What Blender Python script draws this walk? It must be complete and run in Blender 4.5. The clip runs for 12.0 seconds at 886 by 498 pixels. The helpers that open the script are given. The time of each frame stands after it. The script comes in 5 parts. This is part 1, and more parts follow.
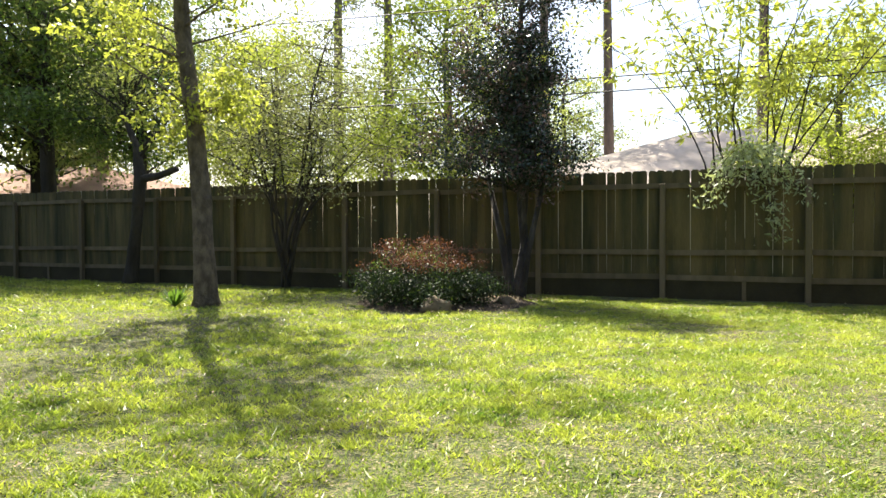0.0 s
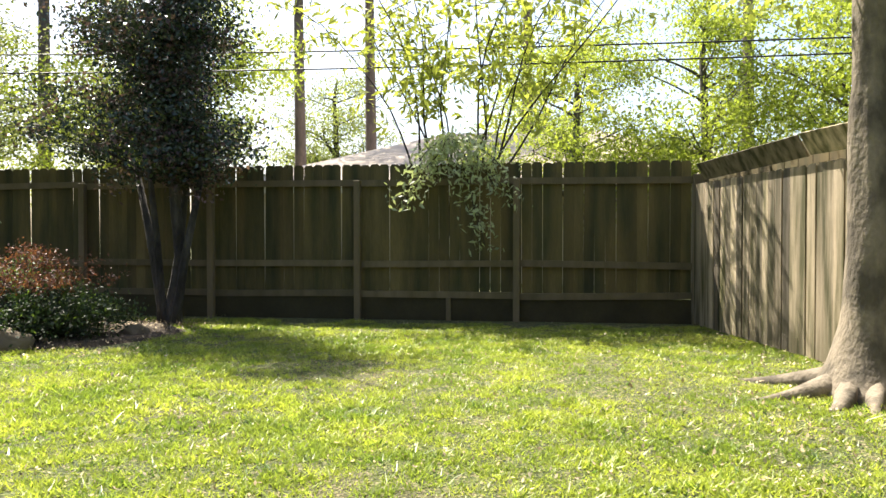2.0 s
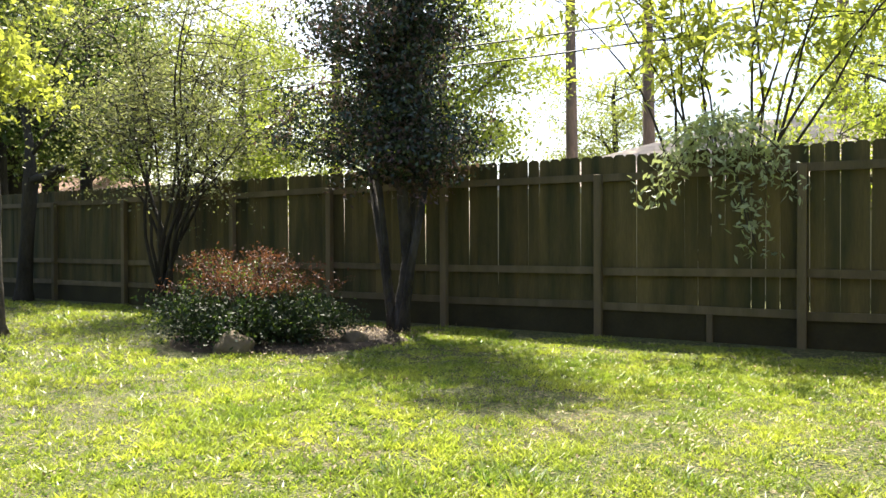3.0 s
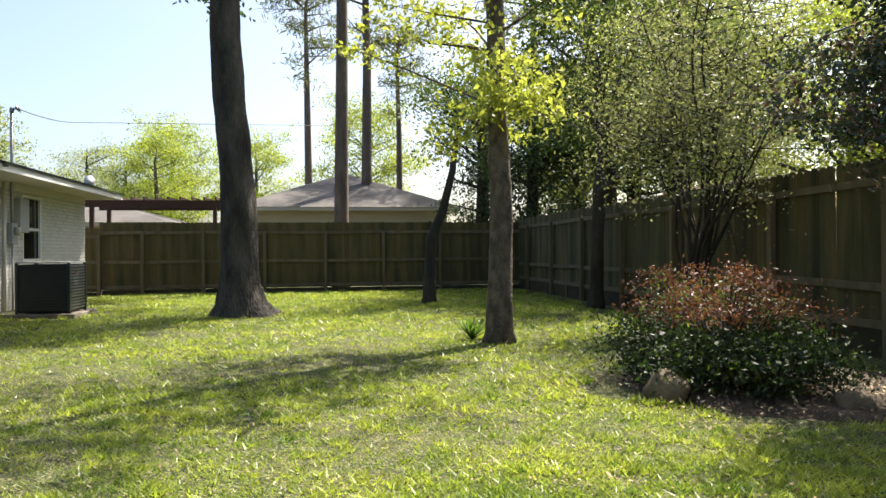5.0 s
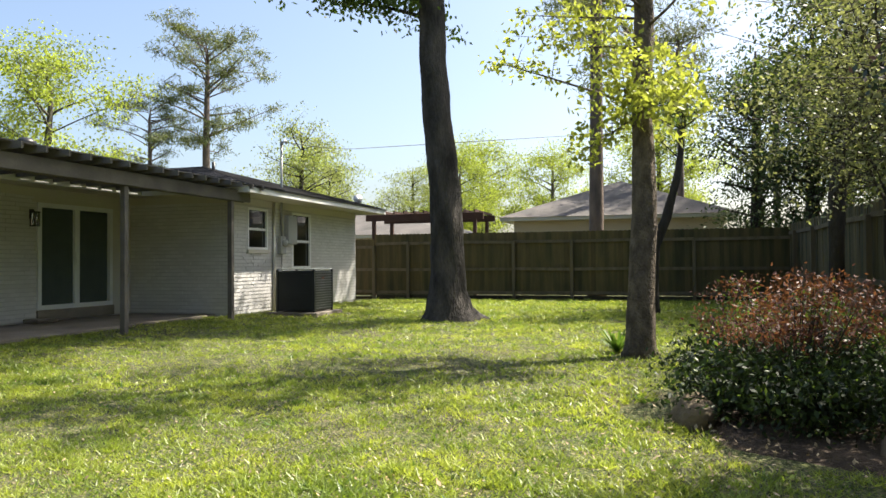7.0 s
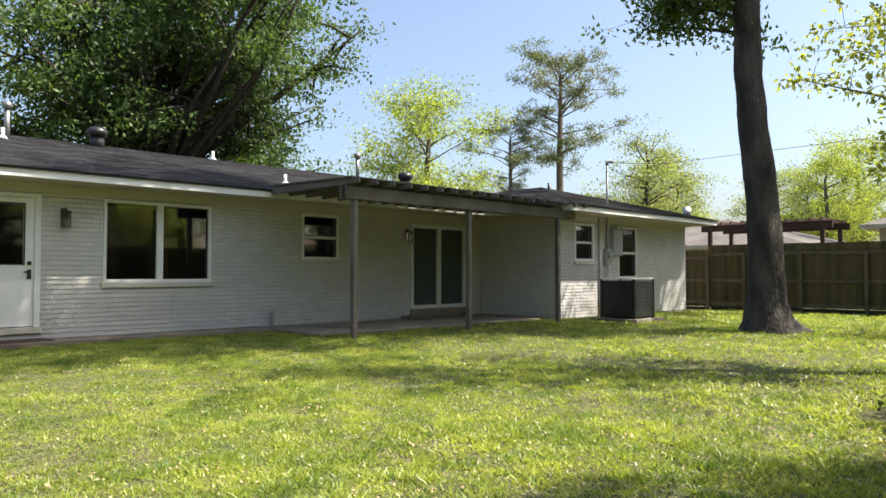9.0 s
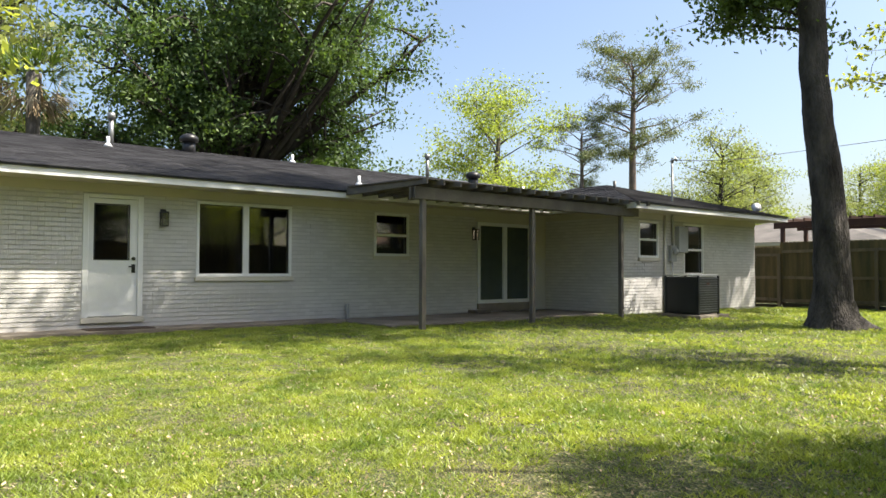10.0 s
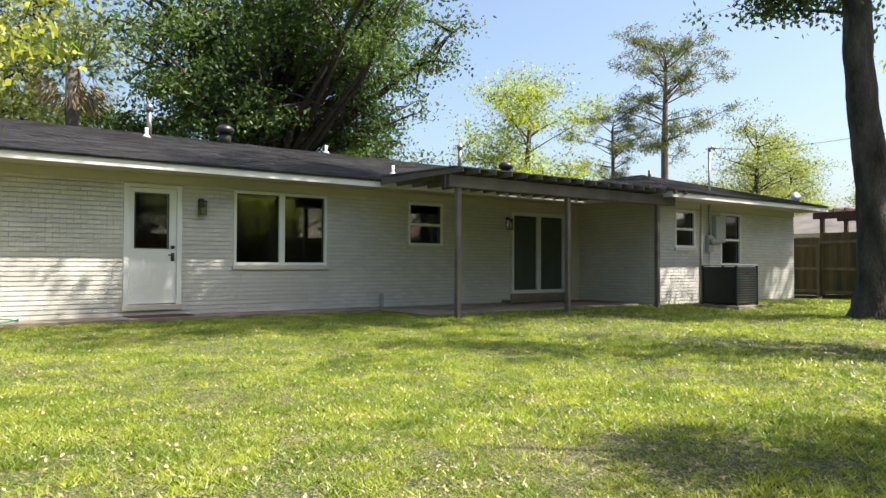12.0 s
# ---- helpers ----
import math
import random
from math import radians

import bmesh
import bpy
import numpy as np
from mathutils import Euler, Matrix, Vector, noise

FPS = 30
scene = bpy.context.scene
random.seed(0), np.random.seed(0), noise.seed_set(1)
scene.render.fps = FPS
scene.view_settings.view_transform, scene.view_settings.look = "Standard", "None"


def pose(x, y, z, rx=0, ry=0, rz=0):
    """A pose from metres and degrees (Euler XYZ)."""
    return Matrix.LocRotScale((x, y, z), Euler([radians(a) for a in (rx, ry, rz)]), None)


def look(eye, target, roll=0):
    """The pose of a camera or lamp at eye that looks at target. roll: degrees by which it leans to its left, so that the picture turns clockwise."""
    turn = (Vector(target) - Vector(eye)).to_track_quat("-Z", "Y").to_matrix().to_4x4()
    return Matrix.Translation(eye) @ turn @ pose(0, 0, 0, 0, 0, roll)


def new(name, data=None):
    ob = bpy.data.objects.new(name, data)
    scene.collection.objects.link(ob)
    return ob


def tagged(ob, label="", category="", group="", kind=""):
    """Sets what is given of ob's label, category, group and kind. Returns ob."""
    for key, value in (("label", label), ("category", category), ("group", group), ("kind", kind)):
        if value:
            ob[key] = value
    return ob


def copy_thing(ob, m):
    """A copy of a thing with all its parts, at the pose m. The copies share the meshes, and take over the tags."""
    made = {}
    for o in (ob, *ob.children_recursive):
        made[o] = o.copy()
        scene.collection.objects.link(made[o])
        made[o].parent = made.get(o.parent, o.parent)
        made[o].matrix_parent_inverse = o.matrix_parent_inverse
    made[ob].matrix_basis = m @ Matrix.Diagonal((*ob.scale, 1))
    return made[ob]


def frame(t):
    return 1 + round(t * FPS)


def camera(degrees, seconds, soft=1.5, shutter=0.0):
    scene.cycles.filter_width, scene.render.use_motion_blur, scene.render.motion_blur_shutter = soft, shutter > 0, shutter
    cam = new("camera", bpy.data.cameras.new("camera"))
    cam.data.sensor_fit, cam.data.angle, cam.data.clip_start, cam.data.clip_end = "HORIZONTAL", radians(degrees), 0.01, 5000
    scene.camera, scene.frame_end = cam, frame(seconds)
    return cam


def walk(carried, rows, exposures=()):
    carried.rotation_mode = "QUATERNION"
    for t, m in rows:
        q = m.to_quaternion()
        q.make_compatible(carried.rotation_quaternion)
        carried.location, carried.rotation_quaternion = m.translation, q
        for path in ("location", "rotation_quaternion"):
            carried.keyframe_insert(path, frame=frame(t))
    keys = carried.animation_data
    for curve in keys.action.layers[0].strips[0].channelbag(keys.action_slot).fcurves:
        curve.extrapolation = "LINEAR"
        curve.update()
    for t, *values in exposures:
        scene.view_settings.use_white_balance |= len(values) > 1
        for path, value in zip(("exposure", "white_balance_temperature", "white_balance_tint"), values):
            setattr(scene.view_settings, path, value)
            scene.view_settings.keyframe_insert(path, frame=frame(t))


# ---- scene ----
cam = camera(63.0, 12.0)
PATH = [
    (0, (0.524, 0.142, 1.2), (-0.256, 1.983, 1.146), -0.3),
    (0.5, (0.905, 0.892, 1.202), (0.338, 2.809, 1.148), -0.1),
    (1, (1.242, 1.579, 1.198), (0.92, 3.553, 1.155), -0.1),
    (1.5, (1.509, 2.321, 1.199), (1.244, 4.303, 1.157), -0.1),
    (2, (1.731, 3.035, 1.179), (1.461, 5.017, 1.143), -0.0),
    (2.5, (1.887, 3.739, 1.203), (1.341, 5.663, 1.164), -0.0),
    (3, (2.012, 4.422, 1.159), (0.995, 6.144, 1.137), -0.2),
    (3.5, (1.962, 5.083, 1.105), (0.537, 6.486, 1.1), -0.5),
    (5.5, (1.845, 7.748, 1.236), (-0.154, 7.822, 1.244), -0.4),
    (6, (1.895, 8.414, 1.228), (-0.103, 8.322, 1.246), -0.4),
    (6.5, (1.842, 8.99, 1.213), (-0.13, 8.655, 1.237), -0.4),
    (7, (1.847, 9.548, 1.185), (-0.068, 8.973, 1.221), -0.4),
    (7.5, (1.908, 10.014, 1.193), (0.109, 9.141, 1.238), -0.2),
    (9.5, (3.093, 11.407, 1.179), (1.756, 9.921, 1.245), 0.1),
    (10, (3.213, 11.678, 1.16), (1.937, 10.139, 1.218), 0.2),
    (10.5, (3.239, 11.686, 1.123), (1.985, 10.128, 1.173), 0.2),
    (11, (3.264, 11.686, 1.119), (2.023, 10.118, 1.163), 0.2),
    (11.5, (3.284, 11.621, 1.064), (2.054, 10.044, 1.11), 0.1),
    (12, (3.289, 11.571, 1.054), (2.074, 9.983, 1.096), 0.2),
]
EXPOSURES = [(0, 1.56), (3.5, 1.64), (5.5, 1.26), (9.5, 1.28), (12, 1.3)]
walk(cam, [(t, look(eye, target, roll)) for t, eye, target, roll in PATH], EXPOSURES)

# ---- light, sky and exposure ----
SUN_WAY = Vector((-0.705, 0.709, 0))
SUN_UP = radians(55)
world = bpy.data.worlds.new("world")
scene.world = world
world.use_nodes = True
wt = world.node_tree
sky = wt.nodes.new("ShaderNodeTexSky")
sky.sky_type = "NISHITA"
sky.sun_disc = False
sky.sun_elevation = SUN_UP
sky.sun_rotation = math.atan2(SUN_WAY.x, SUN_WAY.y)
sky.air_density, sky.dust_density, sky.ozone_density = 1.0, 3.2, 1.3
wt.nodes["Background"].inputs[1].default_value = 0.106
wt.links.new(sky.outputs[0], wt.nodes["Background"].inputs[0])
sun = new("sun", bpy.data.lights.new("sun", "SUN"))
sun.data.energy, sun.data.angle, sun.data.color = 5.0, radians(0.5), (1.0, 0.92, 0.78)
sun_from = Vector((SUN_WAY.x * math.cos(SUN_UP), SUN_WAY.y * math.cos(SUN_UP), math.sin(SUN_UP)))
sun.matrix_world = look(sun_from * 60, (0, 0, 0))


# ---- materials ----
def mat(name, color, rough=0.8, vary=0.25, scale=3.0, fine=40.0, bump=0.15, dist=0.01, metal=0.0, color2=None, stretch=(1, 1, 1),
        per_object=0.0, per_island=0.0, through_light=0.0, contrast=0.0):
    """A surface with broad stains, fine grain and relief; leaves also let light through."""
    m = bpy.data.materials.new(name)
    m.use_nodes = True
    nt = m.node_tree
    n, l = nt.nodes, nt.links
    b = n["Principled BSDF"]
    b.inputs["Roughness"].default_value, b.inputs["Metallic"].default_value = rough, metal
    geo = n.new("ShaderNodeNewGeometry")
    mp = n.new("ShaderNodeMapping")
    mp.inputs["Scale"].default_value = stretch
    l.new(geo.outputs["Position"], mp.inputs["Vector"])
    broad, grain = n.new("ShaderNodeTexNoise"), n.new("ShaderNodeTexNoise")
    broad.inputs["Scale"].default_value, broad.inputs["Detail"].default_value = scale, 5
    grain.inputs["Scale"].default_value, grain.inputs["Detail"].default_value = fine, 3
    for t in (broad, grain):
        l.new(mp.outputs[0], t.inputs["Vector"])
    ramp = n.new("ShaderNodeValToRGB")
    ramp.color_ramp.elements[0].position, ramp.color_ramp.elements[1].position = 0.32 + contrast, 0.68 - contrast
    c2 = color2 or tuple(c * (1 - vary) for c in color)
    ramp.color_ramp.elements[0].color, ramp.color_ramp.elements[1].color = (*c2, 1), (*color, 1)
    l.new(broad.outputs[0], ramp.inputs[0])
    hsv = n.new("ShaderNodeHueSaturation")
    l.new(ramp.outputs[0], hsv.inputs["Color"])
    amount = n.new("ShaderNodeMapRange")
    amount.inputs["To Min"].default_value, amount.inputs["To Max"].default_value = 1 - vary * 0.6, 1 + vary * 0.6
    l.new(grain.outputs[0], amount.inputs[0])
    value = amount.outputs[0]
    for spread, kind, out in ((per_object, "ShaderNodeObjectInfo", "Random"), (per_island, "ShaderNodeNewGeometry", "Random Per Island")):
        if spread:
            r, mr, mul = n.new(kind), n.new("ShaderNodeMapRange"), n.new("ShaderNodeMath")
            mr.inputs["To Min"].default_value, mr.inputs["To Max"].default_value = 1 - spread, 1 + spread
            mul.operation = "MULTIPLY"
            l.new(r.outputs[out], mr.inputs[0])
            l.new(mr.outputs[0], mul.inputs[0])
            l.new(value, mul.inputs[1])
            value = mul.outputs[0]
    l.new(value, hsv.inputs["Value"])
    l.new(hsv.outputs[0], b.inputs["Base Color"])
    if bump:
        bp = n.new("ShaderNodeBump")
        bp.inputs["Strength"].default_value, bp.inputs["Distance"].default_value = bump, dist
        l.new(grain.outputs[0], bp.inputs["Height"])
        l.new(bp.outputs[0], b.inputs["Normal"])
    if through_light:
        tr, mx = n.new("ShaderNodeBsdfTranslucent"), n.new("ShaderNodeMixShader")
        gain = n.new("ShaderNodeMix")
        gain.data_type, gain.blend_type = "RGBA", "MULTIPLY"
        gain.inputs["Factor"].default_value = 1.0
        gain.inputs[7].default_value = (1.42, 1.42, 0.7, 1)
        l.new(hsv.outputs[0], gain.inputs[6])
        l.new(gain.outputs[2], tr.inputs[0])
        mx.inputs[0].default_value = through_light
        l.new(b.outputs[0], mx.inputs[1])
        l.new(tr.outputs[0], mx.inputs[2])
        l.new(mx.outputs[0], n["Material Output"].inputs[0])
    return m


def glass_mat(name, tint, rough=0.03):
    m = bpy.data.materials.new(name)
    m.use_nodes = True
    b = m.node_tree.nodes["Principled BSDF"]
    b.inputs["Base Color"].default_value = (*tint, 1)
    b.inputs["Roughness"].default_value = rough
    b.inputs["Transmission Weight"].default_value = 1.0
    b.inputs["IOR"].default_value = 1.9
    return m


M = dict(
    grass=mat("grass blades", (0.37, 0.42, 0.095), 0.38, 0.3, 1.6, 30, 0, color2=(0.19, 0.26, 0.055), per_island=0.33, through_light=0.5, contrast=0.05),
    weeds=mat("dark weeds", (0.11, 0.20, 0.04), 0.5, 0.35, 1.2, 30, 0, per_island=0.3, through_light=0.45),
    litter=mat("dry leaf litter", (0.47, 0.40, 0.27), 0.8, 0.4, 2, 40, 0, color2=(0.3, 0.2, 0.1), per_island=0.4),
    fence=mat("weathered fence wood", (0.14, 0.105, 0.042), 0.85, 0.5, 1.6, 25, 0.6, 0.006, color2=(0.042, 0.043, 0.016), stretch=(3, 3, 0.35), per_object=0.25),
    # Light is in these tones: right fence paler for sun, left darker for shade.
    fence_sunny=mat("sunlit-toned fence wood", (0.36, 0.29, 0.20), 0.85, 0.5, 1.5, 25, 0.6, 0.006, color2=(0.07, 0.065, 0.025), stretch=(7, 7, 0.6), per_object=0.72, contrast=0.05),
    fence_left=mat("shade-toned side fence wood", (0.125, 0.09, 0.035), 0.85, 0.4, 1.6, 25, 0.5, 0.006, color2=(0.055, 0.05, 0.018), stretch=(3, 3, 0.35), per_object=0.22),
    post=mat("fence post wood", (0.17, 0.13, 0.08), 0.85, 0.35, 2, 30, 0.5, 0.006, color2=(0.11, 0.09, 0.05), stretch=(3, 3, 0.4), per_object=0.15),
    kick=mat("dark kickboard", (0.055, 0.045, 0.02), 0.9, 0.4, 2, 30, 0.4, 0.006, per_object=0.2),
    brick=mat("painted brick", (0.64, 0.63, 0.62), 0.6, 0.12, 0.9, 55, 0.7, 0.008, color2=(0.56, 0.55, 0.54), per_island=0.06),
    mortar=mat("painted mortar", (0.54, 0.53, 0.52), 0.85, 0.15, 2, 60, 0.5, 0.006),
    trim=mat("trim paint", (0.60, 0.57, 0.50), 0.5, 0.07, 1.5, 30, 0.08, 0.004),
    white=mat("white paint", (0.80, 0.81, 0.82), 0.35, 0.05, 2, 30, 0.05, 0.003),
    fascia=mat("white fascia", (0.80, 0.80, 0.82), 0.45, 0.08, 2, 30, 0.1, 0.004, color2=(0.74, 0.74, 0.74)),
    soffit=mat("soffit", (0.58, 0.53, 0.43), 0.6, 0.1, 1.5, 30, 0.1, 0.004),
    black=mat("black metal", (0.02, 0.02, 0.022), 0.4, 0.2, 3, 40, 0.05, 0.002),
    shingle=mat("dark shingles", (0.055, 0.055, 0.062), 0.95, 0.35, 1.8, 70, 0.8, 0.006, color2=(0.03, 0.03, 0.036), per_island=0.25),
    shingle_far=mat("grey shingles", (0.15, 0.135, 0.125), 0.9, 0.5, 0.9, 30, 0.5, 0.02, color2=(0.07, 0.065, 0.06)),
    shingle_tan=mat("tan shingles", (0.50, 0.42, 0.35), 0.9, 0.25, 0.6, 25, 0.5, 0.02),
    shingle_red=mat("reddish shingles", (0.34, 0.20, 0.14), 0.9, 0.3, 0.6, 25, 0.5, 0.02),
    siding_far=mat("beige siding", (0.55, 0.47, 0.36), 0.8, 0.12, 0.7, 20, 0.2, 0.01),
    pergola=mat("grey-brown stained wood", (0.17, 0.15, 0.13), 0.75, 0.35, 2.2, 30, 0.4, 0.004, color2=(0.10, 0.09, 0.08), stretch=(1, 1, 1)),
    redwood=mat("red-brown wood", (0.085, 0.042, 0.03), 0.8, 0.3, 2, 30, 0.3, 0.004),
    concrete=mat("concrete", (0.27, 0.235, 0.19), 0.9, 0.25, 1.3, 50, 0.4, 0.006, color2=(0.15, 0.125, 0.10)),
    bark=mat("brown-grey bark", (0.15, 0.135, 0.115), 0.95, 0.5, 5, 35, 1.0, 0.03, color2=(0.06, 0.053, 0.045), stretch=(1, 1, 0.35)),
    bark_grey=mat("dark furrowed bark", (0.10, 0.088, 0.08), 0.95, 0.7, 4, 28, 1.0, 0.06, color2=(0.022, 0.019, 0.017), stretch=(1, 1, 0.35)),
    bark_brown=mat("rough brown bark", (0.20, 0.158, 0.118), 0.95, 0.6, 8, 45, 1.0, 0.05, color2=(0.085, 0.067, 0.05), stretch=(1, 1, 0.6), contrast=0.03),
    bark_pale=mat("pale mottled bark", (0.23, 0.19, 0.14), 0.9, 0.45, 5, 30, 0.7, 0.02, color2=(0.09, 0.075, 0.055), stretch=(1, 1, 0.6), contrast=0.08),
    bark_dark=mat("dark bark", (0.06, 0.05, 0.04), 0.95, 0.5, 4, 30, 1.0, 0.03, stretch=(1, 1, 0.35)),
    bark_pine=mat("pine bark", (0.20, 0.15, 0.12), 0.95, 0.5, 3, 18, 1.0, 0.04, color2=(0.10, 0.08, 0.07), stretch=(1, 1, 0.3)),
    leaf_bright=mat("bright spring leaves", (0.34, 0.38, 0.10), 0.45, 0.2, 1.5, 8, 0, per_island=0.3, through_light=0.55),
    leaf_lime=mat("lime leaves", (0.29, 0.35, 0.08), 0.5, 0.25, 0.8, 8, 0, per_island=0.35, through_light=0.6),
    leaf_green=mat("mid green leaves", (0.12, 0.185, 0.045), 0.45, 0.3, 0.8, 8, 0, per_island=0.4, through_light=0.4),
    leaf_olive=mat("olive leaves", (0.25, 0.29, 0.12), 0.5, 0.3, 0.8, 8, 0, per_island=0.4, through_light=0.55),
    leaf_dark=mat("glossy dark leaves", (0.045, 0.066, 0.045), 0.22, 0.3, 2, 8, 0, per_island=0.5, through_light=0.12),
    leaf_shaded=mat("shade-darkened green leaves", (0.028, 0.052, 0.018), 0.6, 0.3, 2, 8, 0, per_island=0.5, through_light=0.25),
    leaf_plum=mat("plum new leaves", (0.12, 0.075, 0.08), 0.3, 0.3, 2, 8, 0, per_island=0.5, through_light=0.25),
    leaf_red=mat("coppery red leaves", (0.17, 0.07, 0.052), 0.55, 0.3, 3, 8, 0, per_island=0.4, through_light=0.35),
    # Whitish highlights on the hanging branch are put into this pale leaf colour.
    leaf_highlit=mat("pale highlit green leaves", (0.44, 0.50, 0.34), 0.45, 0.2, 2, 8, 0, per_island=0.3, through_light=0.35),
    needle=mat("pine needles", (0.17, 0.20, 0.085), 0.55, 0.3, 0.6, 8, 0, per_island=0.4, through_light=0.25),
    cedar=mat("cedar foliage", (0.065, 0.10, 0.045), 0.6, 0.3, 0.8, 8, 0, per_island=0.5, through_light=0.3),
    stone=mat("grey brown stone", (0.17, 0.13, 0.085), 0.9, 0.3, 3, 30, 0.6, 0.02),
    mulch=mat("brown mulch", (0.08, 0.055, 0.035), 0.95, 0.5, 5, 50, 1.0, 0.03),
    ac=mat("dark grey louvered steel", (0.022, 0.026, 0.03), 0.45, 0.25, 3, 40, 0.05, 0.002),
    meter=mat("grey metal box", (0.36, 0.37, 0.37), 0.5, 0.15, 3, 40, 0.05, 0.002),
    galv=mat("galvanised metal", (0.34, 0.34, 0.33), 0.35, 0.2, 3, 40, 0.05, 0.002, metal=0.7),
    cable=mat("black cable", (0.02, 0.02, 0.02), 0.6, 0.1, 3, 40, 0),
    # Near-black base puts the dimness of the rooms into their surfaces.
    inside=mat("darkened interior", (0.03, 0.03, 0.03), 0.9, 0.1, 1, 10, 0),
    # Lighter than the cabinet: sunlight on the +y slats is put into this colour.
    louver=mat("sunlit-toned steel slats", (0.10, 0.11, 0.12), 0.4, 0.2, 3, 40, 0.05, 0.002),
    screen=mat("dark insect screen", (0.075, 0.095, 0.09), 0.85, 0.15, 4, 200, 0.1, 0.001),
    green_hose=mat("green hose", (0.02, 0.20, 0.12), 0.4, 0.1, 3, 40, 0),
    leaf_crape=mat("small olive leaves", (0.23, 0.25, 0.15), 0.5, 0.3, 0.8, 8, 0, per_island=0.45, through_light=0.42),
    leaf_oak=mat("dense shade-tree leaves", (0.10, 0.16, 0.04), 0.62, 0.35, 0.5, 8, 0, color2=(0.055, 0.10, 0.03), per_island=0.45, through_light=0.35),
    glass=glass_mat("window glass", (0.45, 0.50, 0.48)),
)


def turf_mat():
    """Thatch between the blades: fine flecks of fresh green and straw, shade among the tufts painted as dark green,
    with worn earth patches.
    """
    m = bpy.data.materials.new("turf thatch")
    m.use_nodes = True
    n, l = m.node_tree.nodes, m.node_tree.links
    b = n["Principled BSDF"]
    b.inputs["Roughness"].default_value = 0.95
    geo = n.new("ShaderNodeNewGeometry")
    flecks, lumps, worn = n.new("ShaderNodeTexVoronoi"), n.new("ShaderNodeTexNoise"), n.new("ShaderNodeTexNoise")
    flecks.inputs["Scale"].default_value = 55
    lumps.inputs["Scale"].default_value, lumps.inputs["Detail"].default_value = 7, 4
    worn.inputs["Scale"].default_value, worn.inputs["Detail"].default_value = 0.9, 5
    for t in (flecks, lumps, worn):
        l.new(geo.outputs["Position"], t.inputs["Vector"])
    pick = n.new("ShaderNodeValToRGB")
    pick.color_ramp.elements[0].color, pick.color_ramp.elements[1].color = (0.03, 0.04, 0.012, 1), (0.50, 0.42, 0.27, 1)
    for at, c in ((0.35, (0.07, 0.09, 0.025, 1)), (0.66, (0.16, 0.18, 0.05, 1)), (0.84, (0.25, 0.21, 0.11, 1))):
        pick.color_ramp.elements.new(at).color = c
    l.new(flecks.outputs["Color"], pick.inputs[0])
    earth = n.new("ShaderNodeValToRGB")
    earth.color_ramp.elements[0].position, earth.color_ramp.elements[1].position = 0.54, 0.66
    l.new(worn.outputs[0], earth.inputs[0])
    blend = n.new("ShaderNodeMix")
    blend.data_type = "RGBA"
    blend.inputs[7].default_value = (0.15, 0.12, 0.07, 1)
    share = n.new("ShaderNodeMath")
    share.operation = "MULTIPLY"
    share.inputs[1].default_value = 0.45
    l.new(earth.outputs[0], share.inputs[0])
    l.new(share.outputs[0], blend.inputs[0])
    l.new(pick.outputs[0], blend.inputs[6])
    # Lump noise dims the colour, standing in for shade among the tufts.
    hsv, amount = n.new("ShaderNodeHueSaturation"), n.new("ShaderNodeMapRange")
    amount.inputs["To Min"].default_value, amount.inputs["To Max"].default_value = 0.3, 1.25
    l.new(lumps.outputs[0], amount.inputs[0])
    l.new(amount.outputs[0], hsv.inputs["Value"])
    l.new(blend.outputs[2], hsv.inputs["Color"])
    l.new(hsv.outputs[0], b.inputs["Base Color"])
    bp = n.new("ShaderNodeBump")
    bp.inputs["Strength"].default_value, bp.inputs["Distance"].default_value = 1.0, 0.02
    l.new(flecks.outputs["Distance"], bp.inputs["Height"])
    l.new(bp.outputs[0], b.inputs["Normal"])
    return m


M["turf"] = turf_mat()


# ---- shapes ----
def link_mesh(name, verts, faces, material, parent=None, label="", at=None, smooth=False):
    me = bpy.data.meshes.new(name)
    me.from_pydata([tuple(v) for v in verts], [], faces)
    me.materials.append(M[material])
    if smooth:
        me.polygons.foreach_set("use_smooth", [True] * len(me.polygons))
    ob = new(name, me)
    if parent:
        ob.parent = parent
    if at is not None:
        ob.location = at
    return tagged(ob, label)


def quads(name, verts, material, parent=None, label=""):
    """Many loose quads from an array of shape (N, 4, 3)."""
    n = len(verts)
    me = bpy.data.meshes.new(name)
    me.vertices.add(4 * n)
    me.vertices.foreach_set("co", np.asarray(verts, np.float32).ravel())
    me.loops.add(4 * n)
    me.loops.foreach_set("vertex_index", np.arange(4 * n, dtype=np.int32))
    me.polygons.add(n)
    me.polygons.foreach_set("loop_start", np.arange(0, 4 * n, 4, dtype=np.int32))
    me.update(calc_edges=True)
    me.materials.append(M[material])
    ob = new(name, me)
    if parent:
        ob.parent = parent
    return tagged(ob, label)


def tris(name, verts, material, parent=None, label=""):
    n = len(verts)
    me = bpy.data.meshes.new(name)
    me.vertices.add(3 * n)
    me.vertices.foreach_set("co", np.asarray(verts, np.float32).ravel())
    me.loops.add(3 * n)
    me.loops.foreach_set("vertex_index", np.arange(3 * n, dtype=np.int32))
    me.polygons.add(n)
    me.polygons.foreach_set("loop_start", np.arange(0, 3 * n, 3, dtype=np.int32))
    me.update(calc_edges=True)
    me.materials.append(M[material])
    ob = new(name, me)
    if parent:
        ob.parent = parent
    return tagged(ob, label)


